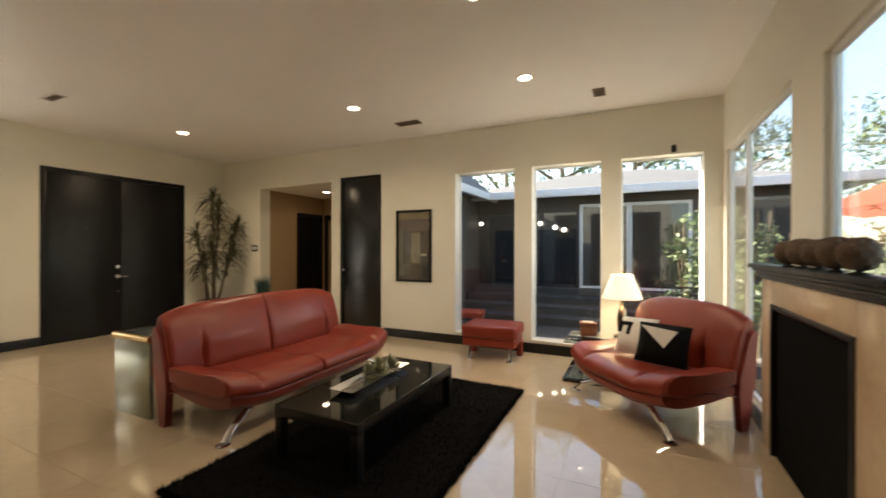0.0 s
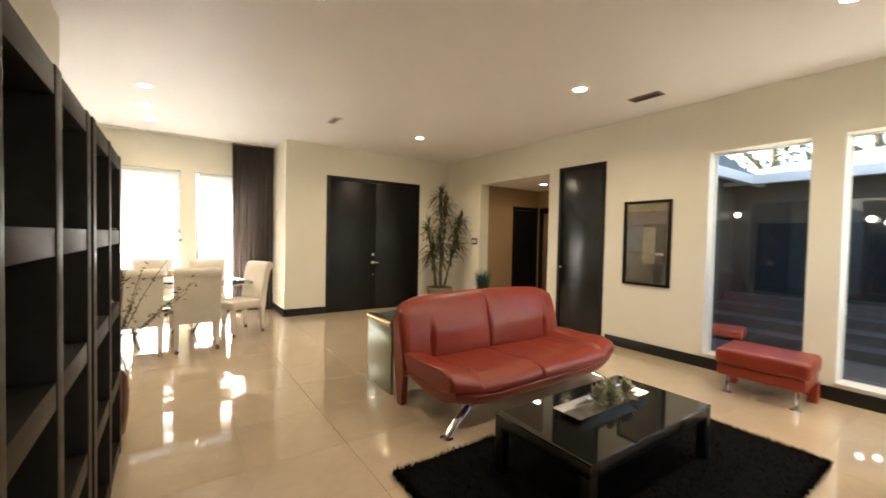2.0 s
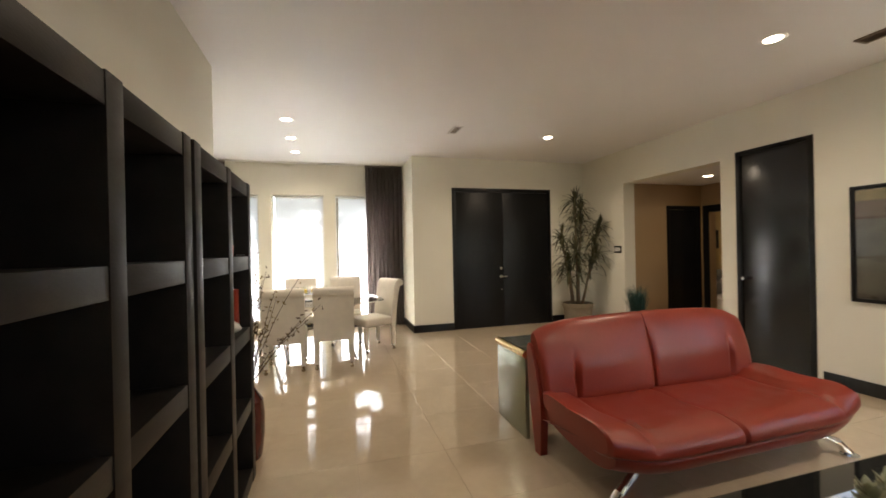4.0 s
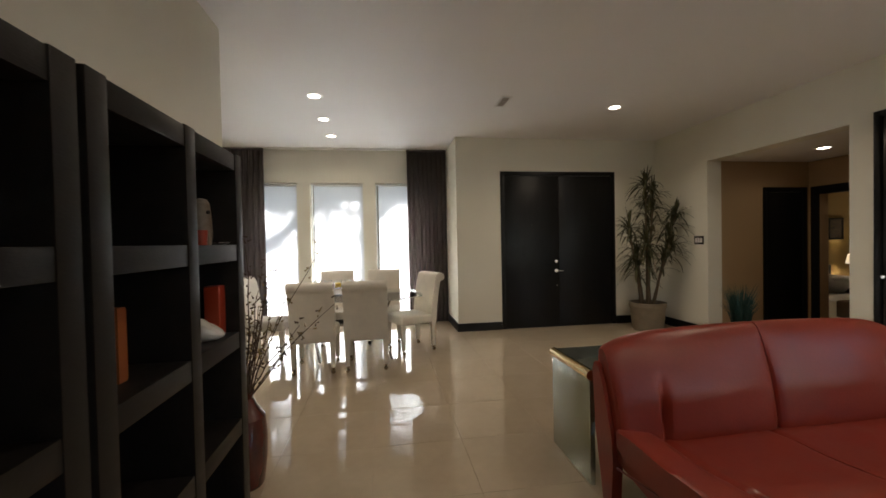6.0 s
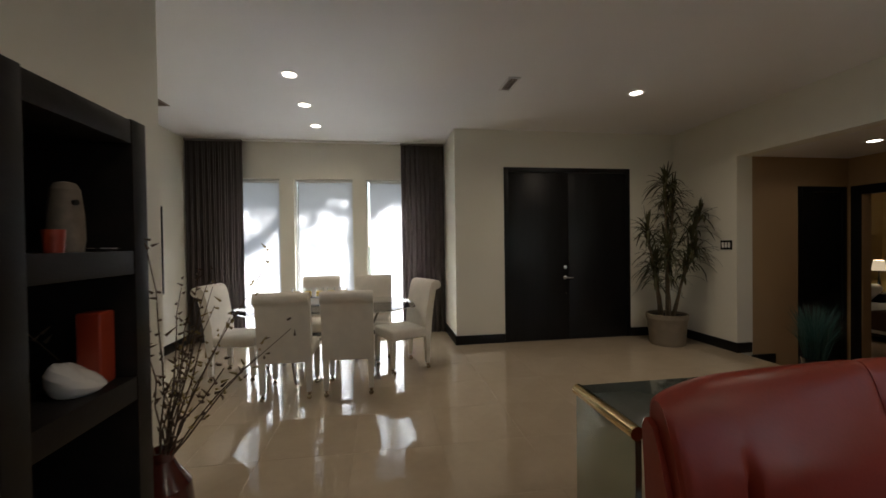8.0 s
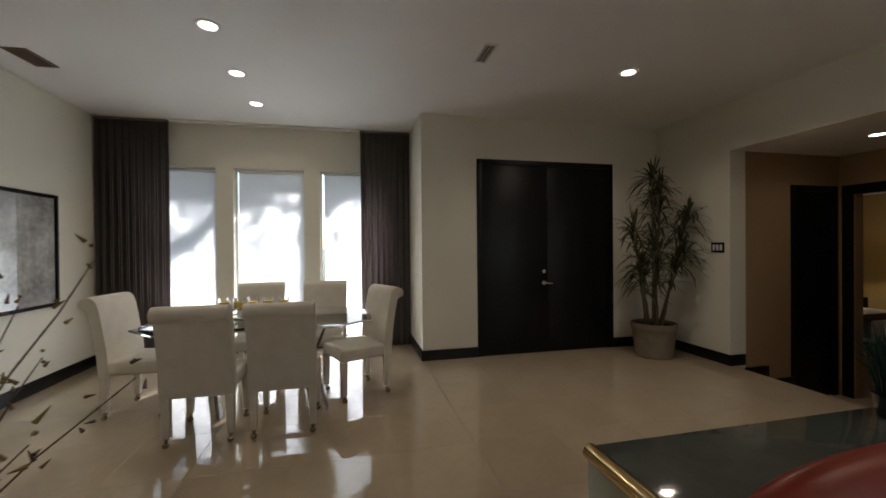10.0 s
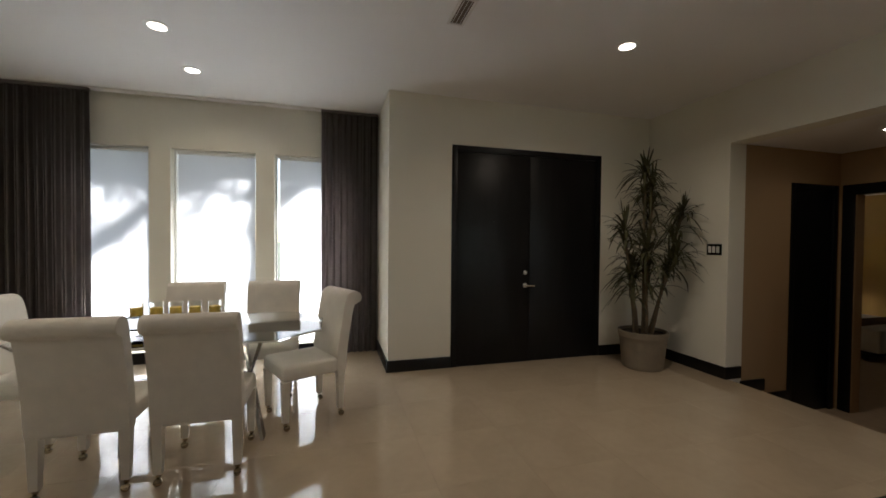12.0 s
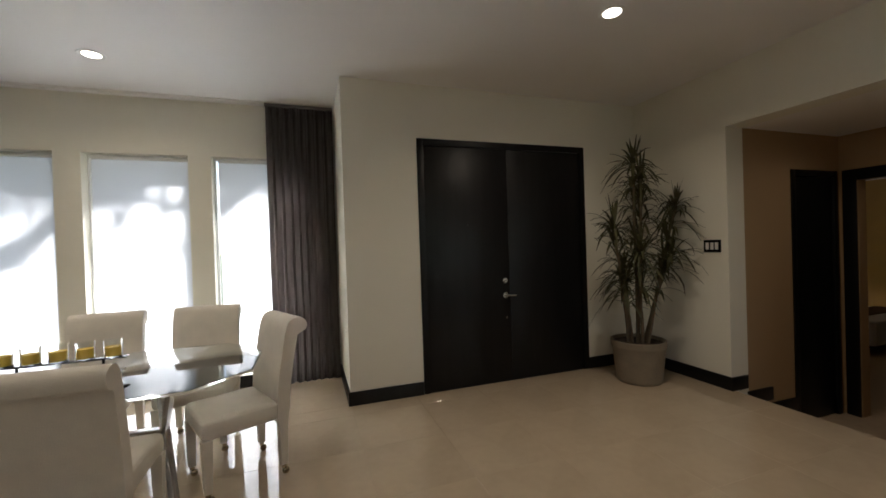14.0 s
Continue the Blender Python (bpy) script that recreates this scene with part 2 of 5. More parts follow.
def smooth_ring(points, n=40):
    """Catmull-Rom through a closed ring of 2D points."""
    out, m = [], len(points)
    for i in range(n):
        u = i * m / n
        k, f = int(u), u - int(u)
        p = [points[(k + j - 1) % m] for j in range(4)]
        out.append(tuple(0.5 * (2 * p[1][c] + (p[2][c] - p[0][c]) * f + (2 * p[0][c] - 5 * p[1][c] + 4 * p[2][c] - p[3][c]) * f * f + (3 * p[1][c] - p[0][c] - 3 * p[2][c] + p[3][c]) * f ** 3) for c in range(2)))
    return out


def shaded(me, limit=40):
    for p in me.polygons:
        p.use_smooth = True
    me.set_sharp_from_angle(angle=radians(limit))


def part(name, bm, material, parent=None, label="", limit=20):
    me = bpy.data.meshes.new(name)
    bm.to_mesh(me)
    bm.free()
    shaded(me, limit)
    me.materials.append(material)
    ob = new(name, me)
    if parent is not None:
        ob.parent = parent
    if label:
        ob["label"] = label
    return ob


def thing(name, label, category, x=0, y=0, z=0, rz=0, group="", kind=""):
    ob = new(name)
    ob.empty_display_size = 0.1
    ob.matrix_world = pose(x, y, z, 0, 0, rz)
    return tagged(ob, label, category, group, kind)


def B():
    return bmesh.new()


def setting(name, bm, material, label, category):
    return tagged(part(name, bm, material), label, category, kind="structure")


# ---------------------------------------------------------------- structure
def wall(name, along, p0, p1, a0, a1, z0, z1, holes, material, label):
    """A wall p0..p1 thick that runs from a0 to a1 along x or y, with rectangular openings (a0, a1, z0, z1) through it."""
    bm = B()
    cuts = sorted({a0, a1, *[h[0] for h in holes], *[h[1] for h in holes]})
    for s, e in zip(cuts, cuts[1:]):
        mid = (s + e) / 2
        spans, low = [], z0
        for h in sorted((h for h in holes if h[0] < mid < h[1]), key=lambda h: h[2]):
            if h[2] > low:
                spans.append((low, h[2]))
            low = h[3]
        if low < z1:
            spans.append((low, z1))
        for lo, hi in spans:
            if along == "x":
                box(bm, s, e, p0, p1, lo, hi)
            else:
                box(bm, p0, p1, s, e, lo, hi)
    bmesh.ops.remove_doubles(bm, verts=bm.verts[:], dist=0.0005)
    return setting(name, bm, material, label, "wall")


H = 3.0
NY = 5.42          # north wall's inner face
EX = 1.25          # east wall's inner face
DX = -6.93         # front door wall's inner face
WX = -7.90         # dining window wall's inner face
SY = -1.77         # dining south wall
PY, PX = -0.22, -4.09   # partition's face and end
HALL_Z = -0.48
WIN_N = [(-1.895, -1.03), (-0.81, 0.035), (0.25, 1.08)]
WIN_D = [(-1.37, -0.485), (-0.272, 0.612), (0.82, 1.70)]
WIN_E = [(3.38, 5.25, 0.12, 2.38), (1.9, 2.93, 1.14, 2.34)]

wall("wall_north", "x", NY, NY + 0.22, DX, EX, -0.6, H,
     [(-5.85, -4.15, -0.6, 2.446), (-3.925, -3.185, 0.0, 2.475)] + [(a, b, 0.15, 2.41) for a, b in WIN_N],
     WALL, "cream painted wall with tall windows and a hall opening")
wall("wall_east", "y", EX, EX + 0.08, PY - 0.2, NY + 0.22, 0.0, H, WIN_E, WALL, "cream painted wall with wide windows around the fireplace")
wall("wall_entry", "y", DX - 0.22, DX, 2.065, NY + 0.22, 0.0, H, [(2.80, 4.665, 0.0, 2.445)], WALL, "cream painted wall around the black double door")
wall("wall_dining_return", "x", 2.065, 2.265, WX, DX - 0.22, 0.0, H, [], WALL, "cream painted return wall beside the dining windows")
wall("wall_dining_window", "y", WX - 0.22, WX, SY - 0.2, 2.265, 0.0, H, [(a, b, 0.12, 2.44) for a, b in WIN_D], WALL, "cream painted wall with three tall shaded windows")
wall("wall_dining_south", "x", SY - 0.2, SY, WX, PX + 0.2, 0.0, H, [], WALL, "plain cream painted dining room wall")
wall("wall_dining_end", "y", PX, PX + 0.2, SY, PY - 0.2, 0.0, H, [], WALL, "plain cream painted end wall")
wall("wall_partition", "x", PY - 0.2, PY, PX, EX, 0.0, H, [], WALL, "cream painted partition wall behind the bookcases")
wall("wall_hall_west", "y", -6.05, -5.85, NY + 0.22, 7.08, -0.6, 2.446, [(6.36, 7.02, -0.6, 2.06)], TAN, "tan painted hall wall with a dark door")
wall("wall_hall_east", "y", -4.15, -3.98, NY + 0.22, 7.08, -0.6, 2.446, [], TAN, "plain tan painted hall wall")
wall("wall_hall_north", "x", 7.08, 7.22, -6.05, -3.98, -0.6, 2.446, [(-5.70, -4.85, -0.6, 2.05)], TAN, "tan painted hall wall with an open doorway")
wall("wall_bedroom_north", "x", 12.4, 12.55, -9.0, -3.4, -0.6, 2.446, [], GOLD_WALL, "gold painted bedroom wall")
wall("wall_bedroom_west", "y", -9.15, -9.0, 7.08, 12.4, -0.6, 2.446, [], GOLD_WALL, "gold painted bedroom wall")
wall("wall_bedroom_east", "y", -3.4, -3.25, 7.08, 12.4, -0.6, 2.446, [], GOLD_WALL, "gold painted bedroom wall")
wall("wall_bedroom_south", "x", 7.09, 7.22, -9.0, -6.05, -0.6, 2.446, [], GOLD_WALL, "gold painted bedroom wall")
wall("wall_bedroom_south_east", "x", 7.09, 7.22, -3.98, -3.4, -0.6, 2.446, [], GOLD_WALL, "gold painted bedroom wall")

setting("ceiling", box(B(), WX - 0.22, EX + 0.26, SY - 0.2, NY + 0.22, H, H + 0.2), CEIL, "smooth off-white painted ceiling with recessed lights", "ceiling")
setting("ceiling_hall", box(B(), -9.15, -3.25, NY + 0.22, 12.55, 2.446, 2.6), CEIL, "lower off-white hall and bedroom ceiling", "ceiling")
setting("floor_hall", box(B(), -9.0, -3.4, 6.15, 12.4, HALL_Z - 0.1, HALL_Z), CARPET, "beige carpeted lower hall and bedroom floor", "floor")
FLOOR = setting("floor", box(B(), WX, EX, SY, NY + 0.03, -0.12, -0.002), GROUT, "polished cream stone tile floor", "floor")
for k in range(2):
    st = B()
    box(st, -5.85, -4.15, NY + 0.03 + 0.36 * k, NY + 0.39 + 0.36 * k, -0.6, -0.16 * (k + 1), 0.008)
    setting("stair_step", st, TILE, "cream stone step down to the hall", "step")


def baseboard(x0, x1, y0, y1, z0=0.0, h=0.125):
    setting("baseboard", box(B(), x0, x1, y0, y1, z0, z0 + h, 0.004), TRIM, "black painted wooden baseboard", "baseboard")


T = 0.018
baseboard(-3.10, EX - T, NY - T, NY)
baseboard(-4.15, -4.0, NY - T, NY)
baseboard(DX, -5.85, NY - T, NY)
baseboard(DX, DX + T, 4.70, NY - T)
baseboard(DX, DX + T, 2.065 - T, 2.76)
baseboard(WX + T, DX, 2.065 - T, 2.065)
baseboard(WX, WX + T, SY, 2.065 - T)
baseboard(WX + T, PX, SY, SY + T)
baseboard(PX, -3.25, PY, PY + T)
baseboard(-0.9, EX - T, PY, PY + T)
baseboard(EX - T, EX, PY + T, 2.15)
baseboard(EX - T, EX, 3.9, NY)
for k, (a, b) in enumerate(((NY - T, 5.62), (5.62, 5.96), (5.96, 6.33))):
    baseboard(-5.85, -5.85 + T, a, b, -0.16 * k)


def window_unit(name, x0, x1, y0, y1, z0, z1, axis, label, mullions=(), rim=0.035):
    """A fixed pane in a painted frame; axis is the way the glass faces."""
    w = thing(name, label, "window", (x0 + x1) / 2, (y0 + y1) / 2, z0, kind="structure")
    hx, hy, hz, f = (x1 - x0) / 2, (y1 - y0) / 2, z1 - z0, rim
    fr = B()
    if axis == "y":
        box(fr, -hx, -hx + f, -hy, hy, 0, hz, 0.003)
        box(fr, hx - f, hx, -hy, hy, 0, hz, 0.003)
        box(fr, -hx + f, hx - f, -hy, hy, 0, f, 0.003)
        box(fr, -hx + f, hx - f, -hy, hy, hz - f, hz, 0.003)
        pane = box(B(), -hx + f, hx - f, -0.004, 0.004, f, hz - f)
    else:
        box(fr, -hx, hx, -hy, -hy + f, 0, hz, 0.003)
        box(fr, -hx, hx, hy - f, hy, 0, hz, 0.003)
        box(fr, -hx, hx, -hy + f, hy - f, 0, f, 0.003)
        box(fr, -hx, hx, -hy + f, hy - f, hz - f, hz, 0.003)
        for m in mullions:
            box(fr, -hx, hx, m - (y0 + y1) / 2 - 0.035, m - (y0 + y1) / 2 + 0.035, f, hz - f, 0.003)
        pane = box(B(), -0.004, 0.004, -hy + f, hy - f, f, hz - f)
    part("window_frame", fr, WHITE_FRAME, w)
    p = part("pane", pane, GLASS, w)
    p.visible_shadow = False
    return w


for k, (a, b) in enumerate(WIN_N):
    window_unit("window_%d" % (k + 1), a, b, NY + 0.15, NY + 0.20, 0.15, 2.41, "y", "tall fixed window with a slim white frame facing the courtyard", rim=0.018)
    jamb = thing("window_reveal", "white painted reveal around the courtyard window", "window trim", (a + b) / 2, NY, 0.15, kind="structure")
    for sx in (-1, 1):
        x0, x1 = sorted((sx * (b - a) / 2, sx * ((b - a) / 2 - 0.006)))
        part("side_lining", box(B(), x0, x1, 0.0, 0.15, 0, 2.26), WHITE_FRAME, jamb)
    part("sill", box(B(), -(b - a) / 2 + 0.006, (b - a) / 2 - 0.006, -0.012, 0.15, 0, 0.016, 0.003), WHITE_FRAME, jamb, "white window sill")
window_unit("window_4", EX + 0.025, EX + 0.065, 3.38, 5.25, 0.12, 2.38, "x", "tall white framed glass door facing the patio", mullions=(4.55,))
window_unit("window_5", EX + 0.025, EX + 0.065, 1.9, 2.93, 1.14, 2.34, "x", "wide white framed window above the fireplace mantel")
for k, (a, b) in enumerate(WIN_D):
    window_unit("window_%d" % (k + 6), WX - 0.18, WX - 0.12, a, b, 0.12, 2.44, "x", "tall dining room window behind a white roller shade", rim=0.02)
    sh = thing("roller_shade", "white translucent roller shade pulled down over the window", "blind", WX - 0.07, (a + b) / 2 + 0.02, 0.12, group="dining window shades")
    w2 = (b - a) / 2 - 0.034
    part("cloth", box(B(), -0.001, 0.001, -w2, w2, 0.03, 2.27), SHADE_CLOTH, sh)
    part("roller", rod(B(), (0, -w2, 2.29), (0, w2, 2.29), 0.024), WHITE_FRAME, sh, "white roller tube")
    part("hem_bar", box(B(), -0.006, 0.006, -w2, w2, 0.005, 0.03, 0.002), WHITE_FRAME, sh)


def door_frame(d, y0, y1, h, t=0.065):
    fr = B()
    box(fr, -0.10, 0.012, y0, y0 + t, 0, h, 0.004)
    box(fr, -0.10, 0.012, y1 - t, y1, 0, h, 0.004)
    box(fr, -0.10, 0.012, y0 + t, y1 - t, h - t, h, 0.004)
    part("door_frame", fr, BLACK_WOOD, d)


d1 = thing("door_1", "closed black double front door with chrome lever and deadbolt", "door", DX, 3.73, 0, kind="structure")
door_frame(d1, -0.965, 0.965, 2.478)
for s in (-1, 1):
    lf = part("door_leaf", box(B(), -0.055, -0.005, min(s * 0.001, s * 0.899), max(s * 0.001, s * 0.899), 0.006, 2.411, 0.004), BLACK_WOOD, d1)
part("threshold", box(B(), -0.20, 0.0, -0.899, 0.899, 0.0, 0.012, 0.003), BLACK_WOOD, d1)
part("astragal", box(B(), -0.075, -0.056, -0.03, 0.03, 0.01, 2.41, 0.003), BLACK_WOOD, d1)
hd = B()
rod(hd, (-0.005, -0.06, 0.90), (0.012, -0.06, 0.90), 0.030, seg=20)
rod(hd, (0.012, -0.06, 0.90), (0.05, -0.06, 0.90), 0.010)
rod(hd, (0.045, -0.065, 0.90), (0.045, 0.045, 0.895), 0.010, 0.008)
part("lever_handle", hd, SILVER, d1, "chrome lever handle")
part("deadbolt", rod(rod(B(), (-0.005, -0.06, 1.05), (0.014, -0.06, 1.05), 0.030, 0.027, 20), (0.014, -0.06, 1.05), (0.028, -0.06, 1.05), 0.016, seg=16), SILVER, d1, "round chrome deadbolt")
part("lower_lock", rod(B(), (-0.005, -0.05, 0.665), (0.006, -0.05, 0.665), 0.012, seg=16), CHROME, d1)
part("peephole", rod(B(), (-0.005, -0.455, 1.636), (0.004, -0.455, 1.636), 0.007, seg=16), TRIM, d1)

d2 = thing("door_2", "closed narrow black closet door in the cream wall", "door", -3.555, NY, 0, rz=-90, kind="structure")
door_frame(d2, -0.398, 0.398, 2.502, 0.05)
part("door_leaf", box(B(), -0.05, -0.004, -0.346, 0.346, 0.008, 2.450, 0.004), BLACK_SATIN, d2, "glossy black painted leaf")
part("door_knob", rod(rod(B(), (-0.004, -0.30, 1.0), (0.03, -0.30, 1.0), 0.010), (0.03, -0.30, 1.0), (0.055, -0.30, 1.0), 0.022, 0.018, 16), STEEL, d2)

d3 = thing("door_3", "dark brown closed hall door with a wide casing", "door", -5.85, 6.69, HALL_Z, kind="structure")
door_frame(d3, -0.385, 0.352, 2.56)
part("door_leaf", box(B(), -0.06, -0.01, -0.315, 0.283, 0.008, 2.49, 0.004), BLACK_WOOD, d3)

d4 = thing("door_4", "black casing of the open bedroom doorway", "door", -5.275, 7.08, HALL_Z, rz=-90, kind="structure")
door_frame(d4, -0.545, 0.58, 2.56, 0.115)

# ---------------------------------------------------------------- ceiling fixtures
def downlight(x, y, z, power):
    d = thing("recessed_downlight", "lit round recessed downlight with a white trim ring", "ceiling light", x, y, z, group="recessed downlights")
    part("trim_ring", lathe(B(), [(0.062, 0.0), (0.062, -0.004), (0.086, -0.006), (0.092, -0.002), (0.092, 0.0)], 28), WHITE_FRAME, d)
    part("lens", rod(B(), (0, 0, -0.0035), (0, 0, -0.001), 0.060, seg=24), BULB, d, "glowing warm lens")
    la = new("downlight_lamp", bpy.data.lights.new("downlight_lamp", "AREA"))
    la.data.shape, la.data.size, la.data.energy, la.data.color, la.data.spread = "DISK", 0.11, power, WARM, radians(150)
    la.matrix_world = pose(x, y, z - 0.012)


for lx, ly, watts in ((-0.563, 4.088, 1.9), (-2.596, 4.047, 1.6), (-5.438, 3.78, 3.3), (-0.549, 2.70, 1.9), (-2.60, 1.28, 1.0), (-5.39, 0.24, 1.5), (-6.20, 0.22, 1.2), (-7.0, 0.215, 1.2)):
    downlight(lx, ly, H, watts)
downlight(-5.03, 6.27, 2.446, 0.42)


def ceiling_vent(x, y, w, l, rz, mat, label):
    v = thing("ceiling_vent", label, "vent", x, y, H, rz)
    fr = B()
    for a, b, c, d in ((-w / 2, w / 2, -l / 2, -l / 2 + 0.02), (-w / 2, w / 2, l / 2 - 0.02, l / 2), (-w / 2, -w / 2 + 0.02, -l / 2 + 0.02, l / 2 - 0.02), (w / 2 - 0.02, w / 2, -l / 2 + 0.02, l / 2 - 0.02)):
        box(fr, a, b, c, d, -0.010, 0, 0.002)
    part("frame", fr, mat, v)
    # Flat sheet coloured dark in place of the shade inside the throat.
    part("backing", box(B(), -w / 2 + 0.02, w / 2 - 0.02, -l / 2 + 0.02, l / 2 - 0.02, -0.002, 0), VENT if mat is VENT_WHITE else TRIM, v, "flat dark sheet standing in for the shaded vent throat")
    n = max(3, int((w - 0.04) / 0.022))
    for k in range(n):
        u = -w / 2 + 0.02 + (k + 0.5) * (w - 0.04) / n
        bm = box(B(), -0.001, 0.001, -l / 2 + 0.02, l / 2 - 0.02, -0.008, 0.008)
        s = part("slat", bm, mat, v)
        s.matrix_basis = pose(u, 0, -0.006, 0, 42, 0)


ceiling_vent(-2.29, 4.79, 0.15, 0.34, 90, VENT, "brown slatted ceiling air vent")
ceiling_vent(0.055, 4.77, 0.12, 0.22, 0, VENT, "small brown slatted ceiling vent")
ceiling_vent(-5.365, 2.345, 0.125, 0.33, 90, VENT_WHITE, "off-white slatted ceiling air vent")
ceiling_vent(-6.22, -1.36, 0.34, 0.18, -4, VENT, "brown slatted ceiling vent above the dining room")


# ---------------------------------------------------------------- red leather seats
def leather_seat(label, category, half, x, y, rz, cushions):
    """A low modern leather seat with a raked back, flared seat ends, rear panel legs and arched chrome front legs."""
    s = thing("leather_sofa" if cushions > 1 else "leather_chair", label, category, x, y, 0, rz)
    seat_ring = [(-0.30, 0.36), (-0.20, 0.385), (0.0, 0.385), (0.15, 0.397), (0.30, 0.407), (0.405, 0.385), (0.445, 0.340), (0.425, 0.285), (0.28, 0.255), (0.0, 0.262), (-0.25, 0.29)]
    base_ring = [(-0.30, 0.28), (0.0, 0.256), (0.28, 0.256), (0.40, 0.286), (0.425, 0.256), (0.380, 0.192), (0.24, 0.153), (0.0, 0.165), (-0.28, 0.225)]
    back_ring = [(-0.26, 0.375), (-0.275, 0.52), (-0.31, 0.66), (-0.36, 0.79), (-0.41, 0.86), (-0.46, 0.87), (-0.49, 0.82), (-0.48, 0.66), (-0.44, 0.48), (-0.40, 0.33), (-0.32, 0.30)]

    def run(y0, y1, ring, shape, n=22):
        rr = smooth_ring(ring, 44)
        cx, cz = sum(p[0] for p in rr) / 44, sum(p[1] for p in rr) / 44
        rings = []
        for i in range(n + 1):
            yy = y0 + (y1 - y0) * i / n
            rings.append([shape(px, pz, yy, cx, cz, min(yy - y0, y1 - yy)) for px, pz in rr])
        return loft(B(), rings)

    def seat_shape(px, pz, yy, cx, cz, edge):
        e = min(1.0, edge / 0.035)
        k = 1 - 0.10 * (1 - math.sqrt(max(0, 1 - (1 - e) ** 2)))
        end = max(0.0, (abs(yy) - (half - 0.38)) / 0.38)
        px = cx + (px - cx) * k
        pz = cz + (pz - cz) * k
        if px > 0.1:
            px -= 0.05 * end ** 2 * (px - 0.1) / 0.3
        arm = min(1.0, max(0.0, (abs(yy) - (half - 0.25)) / 0.10))
        arm = arm * arm * (3 - 2 * arm)
        rear = min(1.0, max(0.0, (0.33 - px) / 0.6))
        if pz > 0.33:
            groove = math.exp(-((abs(yy) - (half - 0.25)) / 0.018) ** 2)
            pz += 0.026 * arm * rear + 0.006 * arm - 0.012 * groove
        pz += 0.050 * end ** 1.6 + (0.02 if pz > 0.4 else 0) * (1 - abs(2 * (yy / half) ** 2 - 1)) * 0.5
        return (px, yy, pz)

    def base_shape(px, pz, yy, cx, cz, edge):
        end = max(0.0, (abs(yy) - (half - 0.38)) / 0.38)
        if px > 0.1:
            px -= 0.06 * end ** 2 * (px - 0.1) / 0.3
        return (px, yy * (1 - 0.03 * max(0.0, px)), pz + (0.050 + 0.25 * max(0.0, 0.24 - pz)) * end ** 1.6)

    def back_shape(px, pz, yy, cx, cz, edge):
        e = min(1.0, edge / 0.05)
        k = 1 - 0.26 * (1 - math.sqrt(max(0, 1 - (1 - e) ** 2)))
        px = cx + (px - cx) * k
        u = max(0.0, (abs(yy) - (half - 0.42)) / 0.42)
        top = max(0.0, (pz - 0.35) / 0.52)
        pz = 0.30 + (pz - 0.30) * (1 - 0.13 * u ** 3.2) + 0.035 * top * (1 - (yy / half) ** 2)
        crease = math.exp(-((abs(yy) - (half - 0.27)) / 0.020) ** 2) * max(0.0, 1 - abs(pz - 0.50) / 0.20)
        if px > -0.42:
            swell = max(0.0, math.sin(min(1, edge / 0.5) * math.pi / 2)) * max(0.0, 1 - abs(pz - 0.60) / 0.30)
            px += 0.045 * swell - 0.050 * crease
        return (px, yy, pz)

    for name, ring, shape, inset, split, n in (("seat_cushion", seat_ring, seat_shape, 0.0, -0.10, 60), ("back_cushion", back_ring, back_shape, 0.024, -0.03, 96)):
        ends = [-half + inset, half - inset] if cushions == 1 else [-half + inset, split - 0.003, split + 0.003, half - inset]
        for a, b in zip(ends[::2], ends[1::2]):
            part(name, run(a, b, ring, shape, n), LEATHER, s)
    part("seat_base", run(-half + 0.03, half - 0.03, base_ring, base_shape), LEATHER, s)
    for sg in (-1, 1):
        ring = [(-0.385, 0.0), (-0.32, 0.0), (-0.30, 0.26), (-0.31, 0.40), (-0.38, 0.62), (-0.42, 0.72), (-0.46, 0.74), (-0.48, 0.70), (-0.46, 0.40)]
        ya, yb = sorted((sg * (half - 0.055), sg * half))
        part("panel_leg", loft(B(), [[(p[0], yy, p[1]) for p in ring] for yy in (ya, yb)]), LEATHER, s)
        yy = sg * (half - 0.008)
        pts = [(0.06, sg * (half - 0.60), 0.165), (0.19, sg * (half - 0.42), 0.168), (0.27, sg * (half - 0.24), 0.150), (0.31, sg * (half - 0.105), 0.095), (0.325, sg * (half - 0.012), 0.012)]
        lg = part("front_leg", tube(B(), pts, 0.025, 14), CHROME, s, "arched chrome leg")
        part("foot", lathe(B(), [(0.046, 0), (0.048, 0.006), (0.03, 0.014), (0.0, 0.016)], 24, (0.325, yy, 0)), CHROME, lg)
        part("side_seam", tube(B(), [(-0.27, sg * (half - 0.003), 0.265), (0.1, sg * (half - 0.004), 0.325), (0.30, sg * (half - 0.012), 0.345)], 0.005, 8), PIPING, s)
    return s


leather_seat("red leather two-seat sofa with arched chrome front legs", "sofa", 0.972, -2.455, 3.028, 0.5, 2)
leather_seat("wide red leather armchair with chrome legs, holding two cushions", "armchair", 0.55, 0.50, 4.06, 222, 1)


